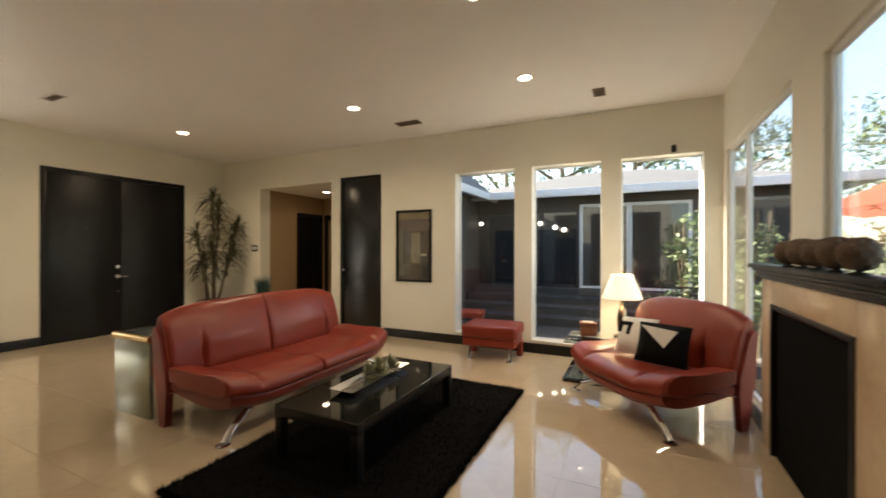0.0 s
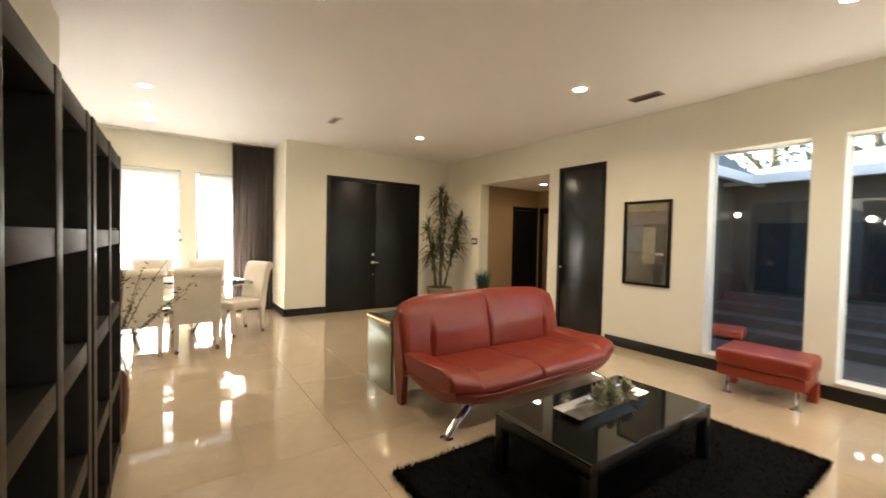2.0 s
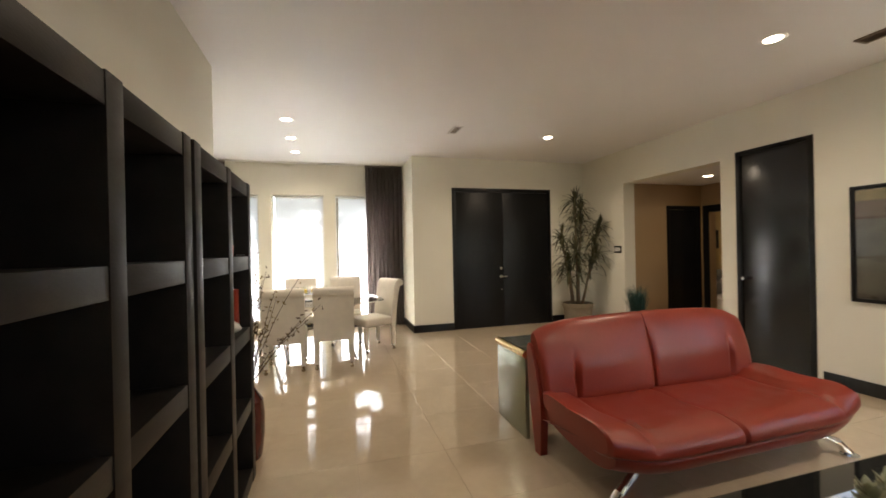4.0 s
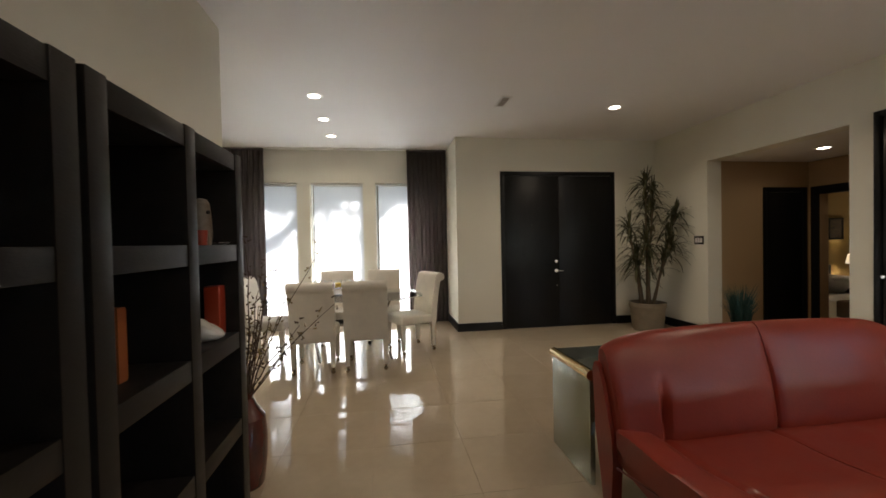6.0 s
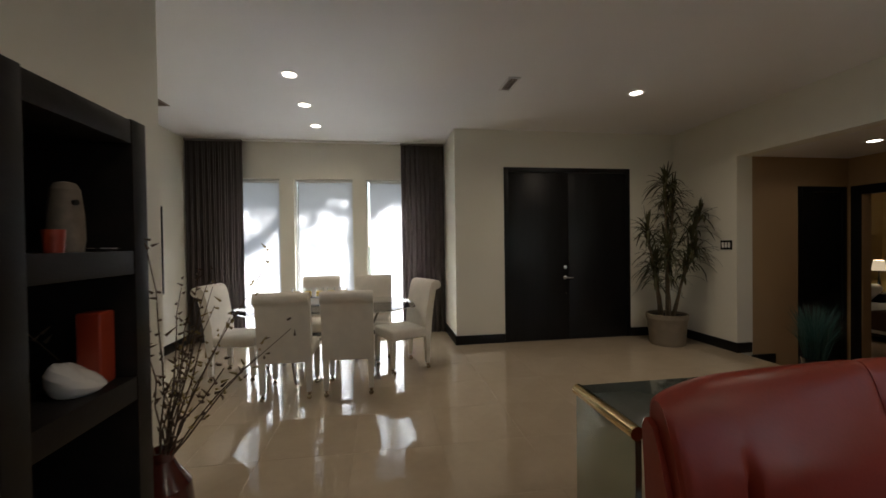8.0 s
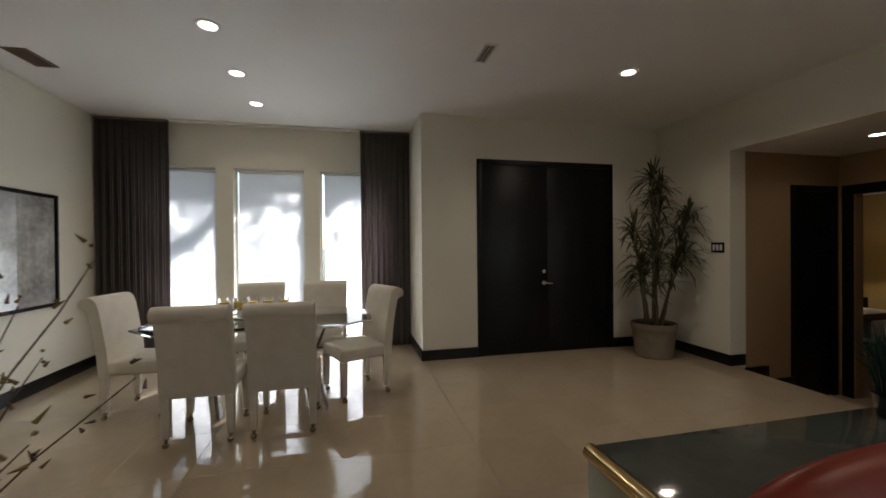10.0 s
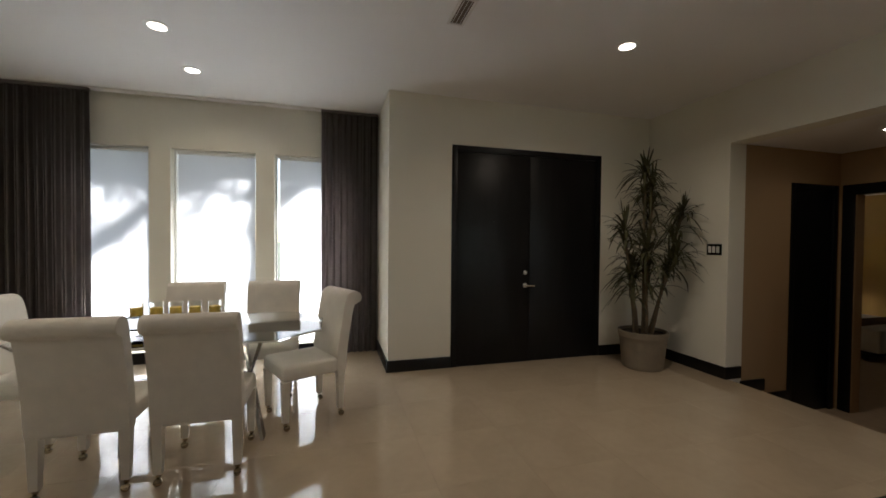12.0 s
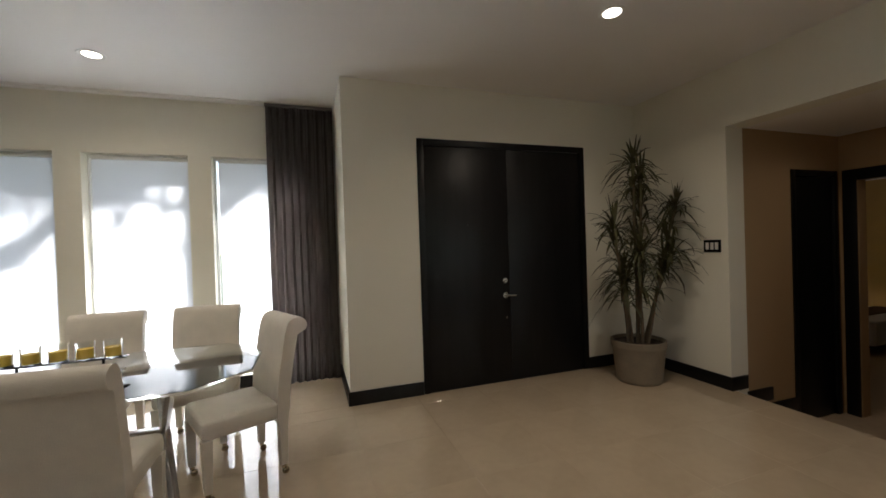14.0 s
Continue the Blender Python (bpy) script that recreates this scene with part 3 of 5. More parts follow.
def pillow(label, mat, x, y, z, rx, ry, rz, w=0.46, h=0.40, patch=False):
    p = thing("throw_pillow", label, "pillow", x, y, z)
    p.matrix_world = pose(x, y, z, rx, ry, rz)
    rings = []
    n = 18
    for i in range(n + 1):
        v = -1 + 2 * i / n
        ring = []
        for k in range(40):
            a = 2 * math.pi * k / 40
            c, s = math.cos(a), math.sin(a)
            sx = math.copysign(abs(c) ** 0.35, c)
            wide = w / 2 * (1 - 0.06 * (1 - abs(v) ** 2))
            puff = 0.075 * max(0.0, (1 - abs(v) ** 3)) * max(0.05, (1 - abs(sx) ** 4)) + 0.008
            ring.append((sx * wide, math.copysign(abs(s) ** 0.8, s) * puff, v * h / 2))
        rings.append(ring)
    part("cushion", loft(B(), rings), mat, p)
    if patch == "letter":
        part("black_bar", box(B(), -w * 0.34, w * 0.02, -0.086, -0.070, h * 0.20, h * 0.30, 0.003), BLACK_CLOTH, p)
        part("black_bar", box(B(), -w * 0.08, w * 0.02, -0.086, -0.070, -h * 0.05, h * 0.195, 0.003), BLACK_CLOTH, p)
        part("black_bar", box(B(), -w * 0.34, -w * 0.24, -0.084, -0.068, 0.0, h * 0.195, 0.003), BLACK_CLOTH, p)
    if patch == "wedge":
        part("white_wedge", loft(B(), [[(-w * 0.38, yy, h * 0.36), (w * 0.30, yy, h * 0.30), (w * 0.10, yy, -h * 0.14)] for yy in (-0.086, -0.066)]), SCREEN_CLOTH, p, "white wedge-shaped applique")


pillow("white throw pillow with a black square letter block", SCREEN_CLOTH, 0.405, 4.165, 0.580, -25, -4, -42, 0.38, 0.33, patch="letter")
pillow("black throw pillow with a white wedge", BLACK_CLOTH, 0.60, 3.955, 0.572, -24, 0, -22, 0.40, 0.33, patch="wedge")

# ottoman
ot = thing("leather_ottoman", "low red leather ottoman on chrome legs by the window", "ottoman", -1.19, 5.02, 0, 4)
part("cushion", box(B(), -0.34, 0.34, -0.27, 0.27, 0.27, 0.42, 0.05, 5), LEATHER, ot)
part("base", box(B(), -0.32, 0.32, -0.255, 0.255, 0.17, 0.272, 0.025, 3), LEATHER, ot)
for sx in (-1, 1):
    part("panel_leg", box(B(), sx * 0.30 - 0.035, sx * 0.30 + 0.035, 0.13, 0.24, 0, 0.18, 0.008), LEATHER, ot)
    lg = part("chrome_leg", tube(B(), [(sx * 0.24, -0.16, 0.18), (sx * 0.245, -0.19, 0.10), (sx * 0.25, -0.20, 0.01)], 0.018, 12), CHROME, ot)
    part("foot", lathe(B(), [(0.04, 0), (0.042, 0.006), (0.0, 0.012)], 20, (sx * 0.25, -0.20, 0)), CHROME, lg)

# ---------------------------------------------------------------- rug and coffee table
rug = thing("shag_rug", "black shaggy wool rug under the coffee table", "rug", -1.24, 2.755, 0)
rb = B()
RW, RL = 0.70, 1.195
rnd = random.Random(4)
edge = []
for k in range(240):
    u = k / 240 * 4
    sx, sy = ((-1 + 2 * (u % 1)), -1) if u < 1 else (1, -1 + 2 * (u % 1)) if u < 2 else (1 - 2 * (u % 1), 1) if u < 3 else (-1, 1 - 2 * (u % 1))
    edge.append((sx * (RW + rnd.uniform(-0.012, 0.012)), sy * (RL + rnd.uniform(-0.012, 0.012))))
loft(rb, [[(px, py, 0.0) for px, py in edge], [(px * 1.01, py * 1.006, 0.012) for px, py in edge], [(px * 0.985, py * 0.99, 0.024) for px, py in edge]])
part("backing", rb, RUG, rug)
pv, pf = [], []
for k in range(26000):
    px, py = rnd.uniform(-RW, RW), rnd.uniform(-RL, RL)
    if k % 4 == 0:
        if rnd.random() < 0.5:
            px = math.copysign(RW - rnd.uniform(-0.012, 0.02), px)
        else:
            py = math.copysign(RL - rnd.uniform(-0.012, 0.02), py)
    a, lean = rnd.uniform(0, 6.28), rnd.uniform(0.005, 0.028)
    hh = rnd.uniform(0.028, 0.047)
    wv = 0.0035
    i = len(pv)
    pv += [(px - wv * math.sin(a), py + wv * math.cos(a), 0.012), (px + wv * math.sin(a), py - wv * math.cos(a), 0.012), (px + lean * math.cos(a), py + lean * math.sin(a), hh)]
    pf.append((i, i + 1, i + 2))
tm = bpy.data.meshes.new("pile")
tm.from_pydata(pv, [], pf)
tm.materials.append(RUG)
pile = new("pile", tm)
pile.parent = rug
tagged(pile, "thick black shag pile", kind="stuff")

ct = thing("coffee_table", "black lacquered coffee table with an inset glass top", "coffee table", -1.315, 2.705, 0.02)
TX, TY, TZ = 0.325, 0.63, 0.335
fr = B()
for a, b, c, d in ((-TX, TX, -TY, -TY + 0.058), (-TX, TX, TY - 0.058, TY), (-TX, -TX + 0.058, -TY + 0.058, TY - 0.058), (TX - 0.058, TX, -TY + 0.058, TY - 0.058)):
    box(fr, a, b, c, d, TZ - 0.062, TZ, 0.003)
part("top_frame", fr, TABLE_SATIN, ct)
part("glass_top", box(B(), -TX, TX, -TY, TY, TZ + 0.0005, TZ + 0.009, 0.0015, 1), DARK_GLASS, ct, "near-black reflective glass top")
for sx in (-1, 1):
    for sy in (-1, 1):
        a, b = sorted((sx * TX, sx * (TX - 0.058)))
        c, d = sorted((sy * TY, sy * (TY - 0.058)))
        part("leg", box(B(), a, b, c, d, 0, TZ - 0.063, 0.003), TABLE_SATIN, ct)

tray = thing("silver_tray", "long polished silver tray on the coffee table", "tray", -1.355, 2.725, 0.3645, 1)
rings = []
for z, a, b in ((0.0, 0.055, 0.31), (0.008, 0.065, 0.325), (0.036, 0.092, 0.37), (0.04, 0.097, 0.376), (0.037, 0.090, 0.368), (0.012, 0.060, 0.318)):
    rings.append([(-a, -b, z), (a, -b, z), (a, b, z), (-a, b, z)])
part("dish", loft(B(), rings), SILVER, tray, limit=20)


def succulent(x, y, z, r, seed):
    rn = random.Random(seed)
    s = thing("succulent", "pale olive artificial succulent rosette on the silver tray", "plant", x, y, z)
    for k in range(24):
        a, tilt = k * 2.4, 32 + 58 * (1 - k / 24)
        bm = B()
        ln = r * rn.uniform(0.7, 1.1)
        loft(bm, [[(ln * u, w * math.cos(q), 0.25 * w * math.sin(q) + 0.15 * ln * u * u) for q in (0, 1.05, 2.1, 3.14, 4.2, 5.24)] for u, w in ((0.0, 0.008), (0.35, 0.020), (0.7, 0.017), (1.0, 0.002))])
        lf = part("leaf", bm, SUCCULENT, s)
        lf.matrix_basis = pose(0, 0, 0.012 + 0.002 * k, 0, -90 + tilt + rn.uniform(-8, 8), math.degrees(a))


succulent(-1.365, 2.82, 0.377, 0.090, 1)
succulent(-1.335, 2.94, 0.377, 0.080, 2)
succulent(-1.375, 2.70, 0.377, 0.080, 3)
succulent(-1.325, 2.76, 0.377, 0.070, 4)

# ---------------------------------------------------------------- sofa console with brass edge
cs = thing("console_table", "grey-green mirrored waterfall console with polished brass edges behind the sofa", "console table", -3.255, 2.065, 0)
CW, CL, CZ = 0.25, 1.60, 0.648
part("table_top", box(B(), -CW, CW, 0.03, CL - 0.03, CZ - 0.045, CZ, 0.003), DUSTY_GLASS, cs, "dusty grey-green glass top")
part("end_panel", box(B(), -CW, CW, 0.012, 0.042, 0, CZ - 0.05, 0.003), SMOKED, cs)
part("end_panel", box(B(), -CW, CW, CL - 0.042, CL - 0.012, 0, CZ - 0.05, 0.003), SMOKED, cs)
for yy in (0.022, CL - 0.022):
    part("brass_edge", rod(B(), (-CW - 0.002, yy, CZ - 0.022), (CW + 0.002, yy, CZ - 0.022), 0.030, seg=20), BRASS, cs, "rounded polished brass edge")
part("inner_rail", box(B(), CW - 0.03, CW - 0.008, 0.10, CL - 0.1, 0.44, 0.47, 0.003), BLACK_GLOSS, cs)


def grass_pot(x, y, z):
    g = thing("potted_grass", "blue-green artificial grass tuft in a small dark pot on the console", "plant", x, y, z)
    part("pot", lathe(B(), [(0.05, 0), (0.065, 0.09), (0.07, 0.10), (0.062, 0.10), (0.055, 0.085)], 20), BLACK_GLOSS, g)
    rn = random.Random(9)
    bm = B()
    for k in range(420):
        a, b = rn.uniform(0, 6.28), rn.uniform(0, 6.28)
        r0, sp, hh = rn.uniform(0, 0.05), rn.uniform(0.0, 0.085), rn.uniform(0.16, 0.33)
        w = 0.0022
        p0 = Vector((r0 * math.cos(a), r0 * math.sin(a), 0.09))
        p1 = p0 + Vector((sp * 0.45 * math.cos(a), sp * 0.45 * math.sin(a), hh * 0.6))
        p2 = p0 + Vector((sp * 1.3 * math.cos(a), sp * 1.3 * math.sin(a), hh))
        sd = Vector((math.cos(b), math.sin(b), 0)) * w
        v = [bm.verts.new(p0 - sd), bm.verts.new(p0 + sd), bm.verts.new(p1 + sd), bm.verts.new(p1 - sd), bm.verts.new(p2)]
        bm.faces.new((v[0], v[1], v[2], v[3]))
        bm.faces.new((v[3], v[2], v[4]))
    tagged(part("grass_blades", bm, GRASS_LEAF, g), kind="stuff")


grass_pot(-3.40, 3.45, CZ)

# ---------------------------------------------------------------- end table, lamp and box by the window
et = thing("end_table", "low glass-topped end table with a black framed mirror base", "side table", 0.10, 4.80, 0)
part("glass_top", box(B(), -0.36, 0.36, -0.32, 0.32, 0.385, 0.397, 0.002), GREEN_GLASS, et)
bs = B()
for a, b, c, d in ((-0.36, 0.36, -0.36, -0.32), (-0.36, 0.36, 0.32, 0.36), (-0.36, -0.32, -0.32, 0.32), (0.32, 0.36, -0.32, 0.32)):
    box(bs, a, b, c, d, 0.0, 0.04, 0.003)
part("base_frame", bs, BLACK_GLOSS, et)
part("base_mirror", box(B(), -0.32, 0.32, -0.32, 0.32, 0.005, 0.028), SMOKED, et)
for sx in (-1, 1):
    part("upright", box(B(), sx * 0.20 - 0.012, sx * 0.20 + 0.012, -0.26, 0.26, 0.028, 0.385, 0.002), GREEN_GLASS, et)

lp = thing("table_lamp", "lit table lamp with a cream pleated shade", "lamp", 0.275, 4.95, 0.397)
part("base", lathe(B(), [(0.085, 0), (0.085, 0.02), (0.03, 0.035), (0.025, 0.06), (0.045, 0.10), (0.05, 0.20), (0.035, 0.30), (0.015, 0.34), (0.012, 0.46)], 24), AGED_BRASS, lp, "turned dark bronze lamp base")
sb = B()
for (r0, z0), (r1, z1) in (((0.20, 0.42), (0.105, 0.67)),):
    n = 48
    out0 = [sb.verts.new((r0 * (1 + 0.012 * (k % 2)) * math.cos(6.28319 * k / n), r0 * (1 + 0.012 * (k % 2)) * math.sin(6.28319 * k / n), z0)) for k in range(n)]
    out1 = [sb.verts.new((r1 * (1 + 0.012 * (k % 2)) * math.cos(6.28319 * k / n), r1 * (1 + 0.012 * (k % 2)) * math.sin(6.28319 * k / n), z1)) for k in range(n)]
    for k in range(n):
        sb.faces.new((out0[k], out0[(k + 1) % n], out1[(k + 1) % n], out1[k]))
ls = part("shade", sb, SHADE_LAMP, lp, "glowing cream pleated shade", limit=5)
part("finial", lathe(B(), [(0.006, 0.66), (0.012, 0.69), (0.004, 0.71)], 12), BRASS, lp)
bl = new("table_lamp_bulb", bpy.data.lights.new("table_lamp_bulb", "POINT"))
bl.data.energy, bl.data.color, bl.data.shadow_soft_size = 2.2, WARM, 0.05
bl.location = (0.275, 4.95, 0.94)

wb = thing("wooden_box", "small red-brown wooden box on the glass end table", "box", -0.06, 4.90, 0.397, 8)
part("body", box(B(), -0.085, 0.085, -0.06, 0.06, 0, 0.11, 0.004), WOOD_BOX, wb)
part("lid", box(B(), -0.089, 0.089, -0.064, 0.064, 0.112, 0.14, 0.005), WOOD_BOX, wb)
part("paper_stack", box(B(), -0.06, 0.05, -0.04, 0.04, 0.14, 0.152, 0.002), WHITE_CERAMIC, wb)

hk = thing("wall_hook", "small dark metal plant hook above the window", "hook", 0.79, NY, 2.47)
part("plate", box(B(), -0.025, 0.025, -0.006, 0, -0.04, 0.04, 0.003), TRIM, hk)
part("arm", tube(B(), [(0, -0.005, 0.01), (0, -0.05, 0.03), (0, -0.085, 0.01), (0, -0.09, -0.02), (0, -0.07, -0.03)], 0.008, 8), TRIM, hk)

# ---------------------------------------------------------------- fireplace
fp = thing("fireplace", "beige marble fireplace with a black mantel and sooty firebox", "fireplace", 1.25, 3.02, 0)
su = B()
box(su, -0.05, 0.0, 0.55, 0.755, 0, 1.14, 0.004)
box(su, -0.05, 0.0, -0.84, -0.55, 0, 1.14, 0.004)
box(su, -0.05, 0.0, -0.55, 0.55, 0.985, 1.14, 0.004)
part("surround", su, STONE, fp)
part("firebox_screen", box(B(), -0.030, 0.0, -0.55, 0.55, 0.0, 0.985), FIREBOX, fp, "black mesh fire screen")
part("screen_frame", box(box(box(B(), -0.058, -0.03, -0.55, 0.55, 0.955, 0.985, 0.003), -0.058, -0.03, 0.52, 0.55, 0, 0.955, 0.003), -0.058, -0.03, -0.55, -0.52, 0, 0.955, 0.003), TRIM, fp)
mt = B()
box(mt, -0.062, 0.0, -0.85, 0.78, 1.142, 1.165, 0.006)
box(mt, -0.078, 0.0, -0.87, 0.80, 1.165, 1.19, 0.010, 3)
box(mt, -0.095, 0.0, -0.89, 0.82, 1.19, 1.213, 0.010, 3)
box(mt, -0.115, 0.0, -0.91, 0.84, 1.213, 1.243, 0.008, 2)
part("mantel", mt, BLACK_WOOD, fp, "stepped black wooden mantel")


def deco_ball(y, r, tag):
    b = thing("decor_ball", "dark rattan decorative ball on the mantel", "ornament", 1.178, y, 1.243, group="balls on the mantel")
    part("stand", lathe(B(), [(0.035, 0), (0.035, 0.006), (0.012, 0.014), (0.02, 0.022)], 16), TRIM, b)
    bm = B()
    bmesh.ops.create_uvsphere(bm, u_segments=22, v_segments=14, radius=r, matrix=Matrix.Translation((0, 0, r + 0.016)))
    for v in bm.verts:
        d = (v.co - Vector((0, 0, r + 0.016)))
        v.co += d.normalized() * 0.006 * math.sin(9 * math.atan2(d.y, d.x)) * math.cos(8 * d.z / r)
    part("ball", bm, DRY_TWIG, b)


for k, yy in enumerate((3.16, 2.95, 2.76, 2.57, 2.38)):
    deco_ball(yy, 0.066 + 0.004 * (k % 2), k)

# ---------------------------------------------------------------- bookcases
SH = [1.855, 1.403, 0.965, 0.525, 0.085]   # shelf tops


def bookcase(x, y):
    c = thing("bookcase", "espresso wood cube bookcase with eight open compartments", "bookcase", x, y, 0, group="bookcases along the partition")
    W, D, HT, st = 1.085, 0.435, 1.86, 0.08
    part("back_panel", box(B(), 0.02, W - 0.02, 0.004, 0.016, 0.03, HT - 0.02), ESPRESSO, c)
    for u in (0.0, (W - st) / 2, W - st):
        part("upright", box(B(), u, u + st, 0.016, D, 0.0, HT, 0.003), ESPRESSO, c)
    for top in SH:
        for u in (st, (W + st) / 2):
            part("shelf", box(B(), u, u + (W - 3 * st) / 2, 0.016, D - 0.003, top - 0.08, top, 0.002), ESPRESSO, c)
    return c


bookcase(-2.03, PY)
bookcase(-3.135, PY + 0.005)

fg = thing("ceramic_figure", "pale ceramic owl-like vase on a bookcase shelf", "vase", -2.90, 0.12, SH[1])
part("body", lathe(B(), [(0.040, 0), (0.046, 0.04), (0.043, 0.12), (0.036, 0.19), (0.026, 0.21), (0.008, 0.215)], 20), TAN_CERAMIC, fg)
part("eye_spot", rod(B(), (0.016, 0.034, 0.15), (0.018, 0.042, 0.15), 0.009), TRIM, fg)
rc = thing("red_cup", "small orange-red cup on a bookcase shelf", "cup", -2.79, 0.165, SH[1])
part("body", lathe(B(), [(0.022, 0), (0.026, 0.065), (0.023, 0.065), (0.018, 0.008)], 20), RED_PAINT, rc)
dish = thing("silver_dish", "thin silver dish on a bookcase shelf", "dish", -2.98, 0.155, SH[1])
part("plate", lathe(B(), [(0.03, 0), (0.06, 0.010), (0.058, 0.012), (0.02, 0.004)], 24), CHROME, dish)
rv = thing("red_vase", "tall square red vase on a bookcase shelf", "vase", -3.0, 0.128, SH[2])
part("body", box(B(), -0.038, 0.038, -0.036, 0.036, 0, 0.24, 0.010, 3), RED_PAINT, rv)
sh2 = thing("white_shell", "white sculpted shell on a bookcase shelf", "ornament", -2.915, 0.125, SH[2])
bm = B()
bmesh.ops.create_uvsphere(bm, u_segments=28, v_segments=16, radius=0.065)
for v in bm.verts:
    lean = (0.46 * v.co.x - 0.89 * v.co.y) / 0.065
    rib = 0.003 * math.sin(26 * math.atan2(v.co.z, lean * 0.065 + 0.09))
    v.co = Vector((v.co.x * 1.15, v.co.y * 1.15, max(0.0, (v.co.z + 0.045) * (0.78 + 0.42 * lean)) + (rib if v.co.z > -0.03 else 0.0)))
    v.co.z = max(0.0, v.co.z)
part("shell", bm, WHITE_CERAMIC, sh2)
ob_ = thing("orange_vase", "slim square orange vase on a bookcase shelf", "vase", -2.339, 0.09, SH[2])
part("body", loft(B(), [[(-q, -q, z), (q, -q, z), (q, q, z), (-q, q, z)] for z, q in ((0, 0.020), (0.01, 0.022), (0.23, 0.022), (0.24, 0.020), (0.24, 0.014), (0.20, 0.014))]), ORANGE, ob_)

# floor vase with twigs
fv = thing("floor_vase", "oxblood glazed floor vase holding dry budded twigs", "vase", -3.37, 0.13, 0)
part("body", lathe(B(), [(0.085, 0), (0.095, 0.02), (0.112, 0.16), (0.115, 0.30), (0.105, 0.40), (0.06, 0.47), (0.042, 0.51), (0.05, 0.555), (0.044, 0.555), (0.034, 0.52)], 32), RED_GLAZE, fv)
rn = random.Random(12)
for k in range(22):
    a = rn.uniform(0, 6.28)
    sp = rn.uniform(0.08, 0.55)
    hh = rn.uniform(0.45, 1.0) * (1.0 - 0.35 * sp)
    pts = []
    for i in range(7):
        u = i / 6
        pts.append((0.02 * math.cos(a) + sp * u ** 1.25 * math.cos(a) + rn.uniform(-0.012, 0.012), 0.03 * math.sin(a) + sp * u ** 1.25 * math.sin(a) + rn.uniform(-0.012, 0.012), 0.50 + hh * u))
    if any(p[1] + 0.13 < PY + 0.02 for p in pts):
        pts = [(p[0], max(p[1], -0.33), p[2]) for p in pts]
    tw = part("twig", tube(B(), pts, 0.004, 6, 0.4), DRY_TWIG, fv)
    bd = B()
    for i in range(2, 7):
        for j in range(3):
            p = Vector(pts[i]) + Vector((rn.uniform(-0.02, 0.02), rn.uniform(-0.02, 0.02), rn.uniform(-0.05, 0.05)))
            q = p + Vector((rn.uniform(-0.03, 0.03), rn.uniform(-0.03, 0.03), rn.uniform(0.0, 0.03)))
            rod(bd, p, q, 0.006, 0.001, 5)
    tagged(part("bud_cluster", bd, TWIG_BUD if k % 3 == 0 else DRY_TWIG, tw), kind="stuff")

# ---------------------------------------------------------------- wall pictures and switch
def picture(label, x, y, z, w, h, rz, kind_):
    p = thing("framed_picture", label, "picture", x, y, z, rz)
    fr = B()
    f = 0.035
    for a, b, c, d in ((-w / 2, -w / 2 + f, -h / 2, h / 2), (w / 2 - f, w / 2, -h / 2, h / 2), (-w / 2 + f, w / 2 - f, -h / 2, -h / 2 + f), (-w / 2 + f, w / 2 - f, h / 2 - f, h / 2)):
        box(fr, a, b, -0.03, 0, c, d, 0.004)
    part("frame", fr, BLACK_WOOD, p, "black wooden frame")
    part("print", box(B(), -w / 2 + f, w / 2 - f, -0.010, -0.002, -h / 2 + f, h / 2 - f), kind_, p)
    g = part("glazing", box(B(), -w / 2 + f, w / 2 - f, -0.020, -0.017, -h / 2 + f, h / 2 - f), GLASS, p)
    g.visible_shadow = False
    return p


PRINT_A = surface("brown and cream print", (0.045, 0.035, 0.024), 0.6, vary=0.9, scale=5.0, fine=18)
# Base grey is lifted to paint the glazing's glare into the photograph.
PRINT_B = surface("black and white photograph print with glare", (0.46, 0.46, 0.47), 0.6, vary=0.6, scale=3.5, fine=22)
tall_print = picture("tall brown abstract print in a black frame behind glass", -2.565, NY, 1.385, 0.60, 1.07, 0, PRINT_A)
# Colour blocks hold both the print and the room's reflection in its glass.
for u0, u1, v0, v1, col in ((0.0, 1.0, 0.0, 0.10, (0.15, 0.115, 0.055)), (0.0, 1.0, 0.105, 0.265, (0.075, 0.052, 0.046)), (0.0, 0.40, 0.27, 0.61, (0.075, 0.076, 0.072)),
                            (0.42, 0.71, 0.30, 0.76, (0.17, 0.145, 0.10)), (0.0, 0.40, 0.63, 0.96, (0.065, 0.060, 0.046)), (0.72, 0.90, 0.62, 0.645, (0.42, 0.39, 0.33)), (0.74, 0.97, 0.67, 0.97, (0.022, 0.020, 0.018))):
    block = surface("print ink and reflection", col, 0.6, vary=0.45, scale=9, fine=30)
    part("print_reflection_block", box(B(), -0.27 + 0.54 * u0, -0.27 + 0.54 * u1, -0.0125, -0.0102, 0.4975 - 0.995 * v1, 0.4975 - 0.995 * v0), block, tall_print)
picture("black and white photograph in a black frame behind glass", -6.49, SY, 1.378, 1.30, 1.14, 180, PRINT_B)

sw = thing("light_switch", "black three-gang switch plate with white rockers", "switch", -6.0, NY, 1.345)
part("plate", box(B(), -0.085, 0.085, -0.008, 0, -0.06, 0.06, 0.003), BLACK_GLOSS, sw)
for k in (-1, 0, 1):
    part("rocker", box(B(), k * 0.046 - 0.016, k * 0.046 + 0.016, -0.013, -0.008, -0.034, 0.034, 0.002), WHITE_CERAMIC, sw)

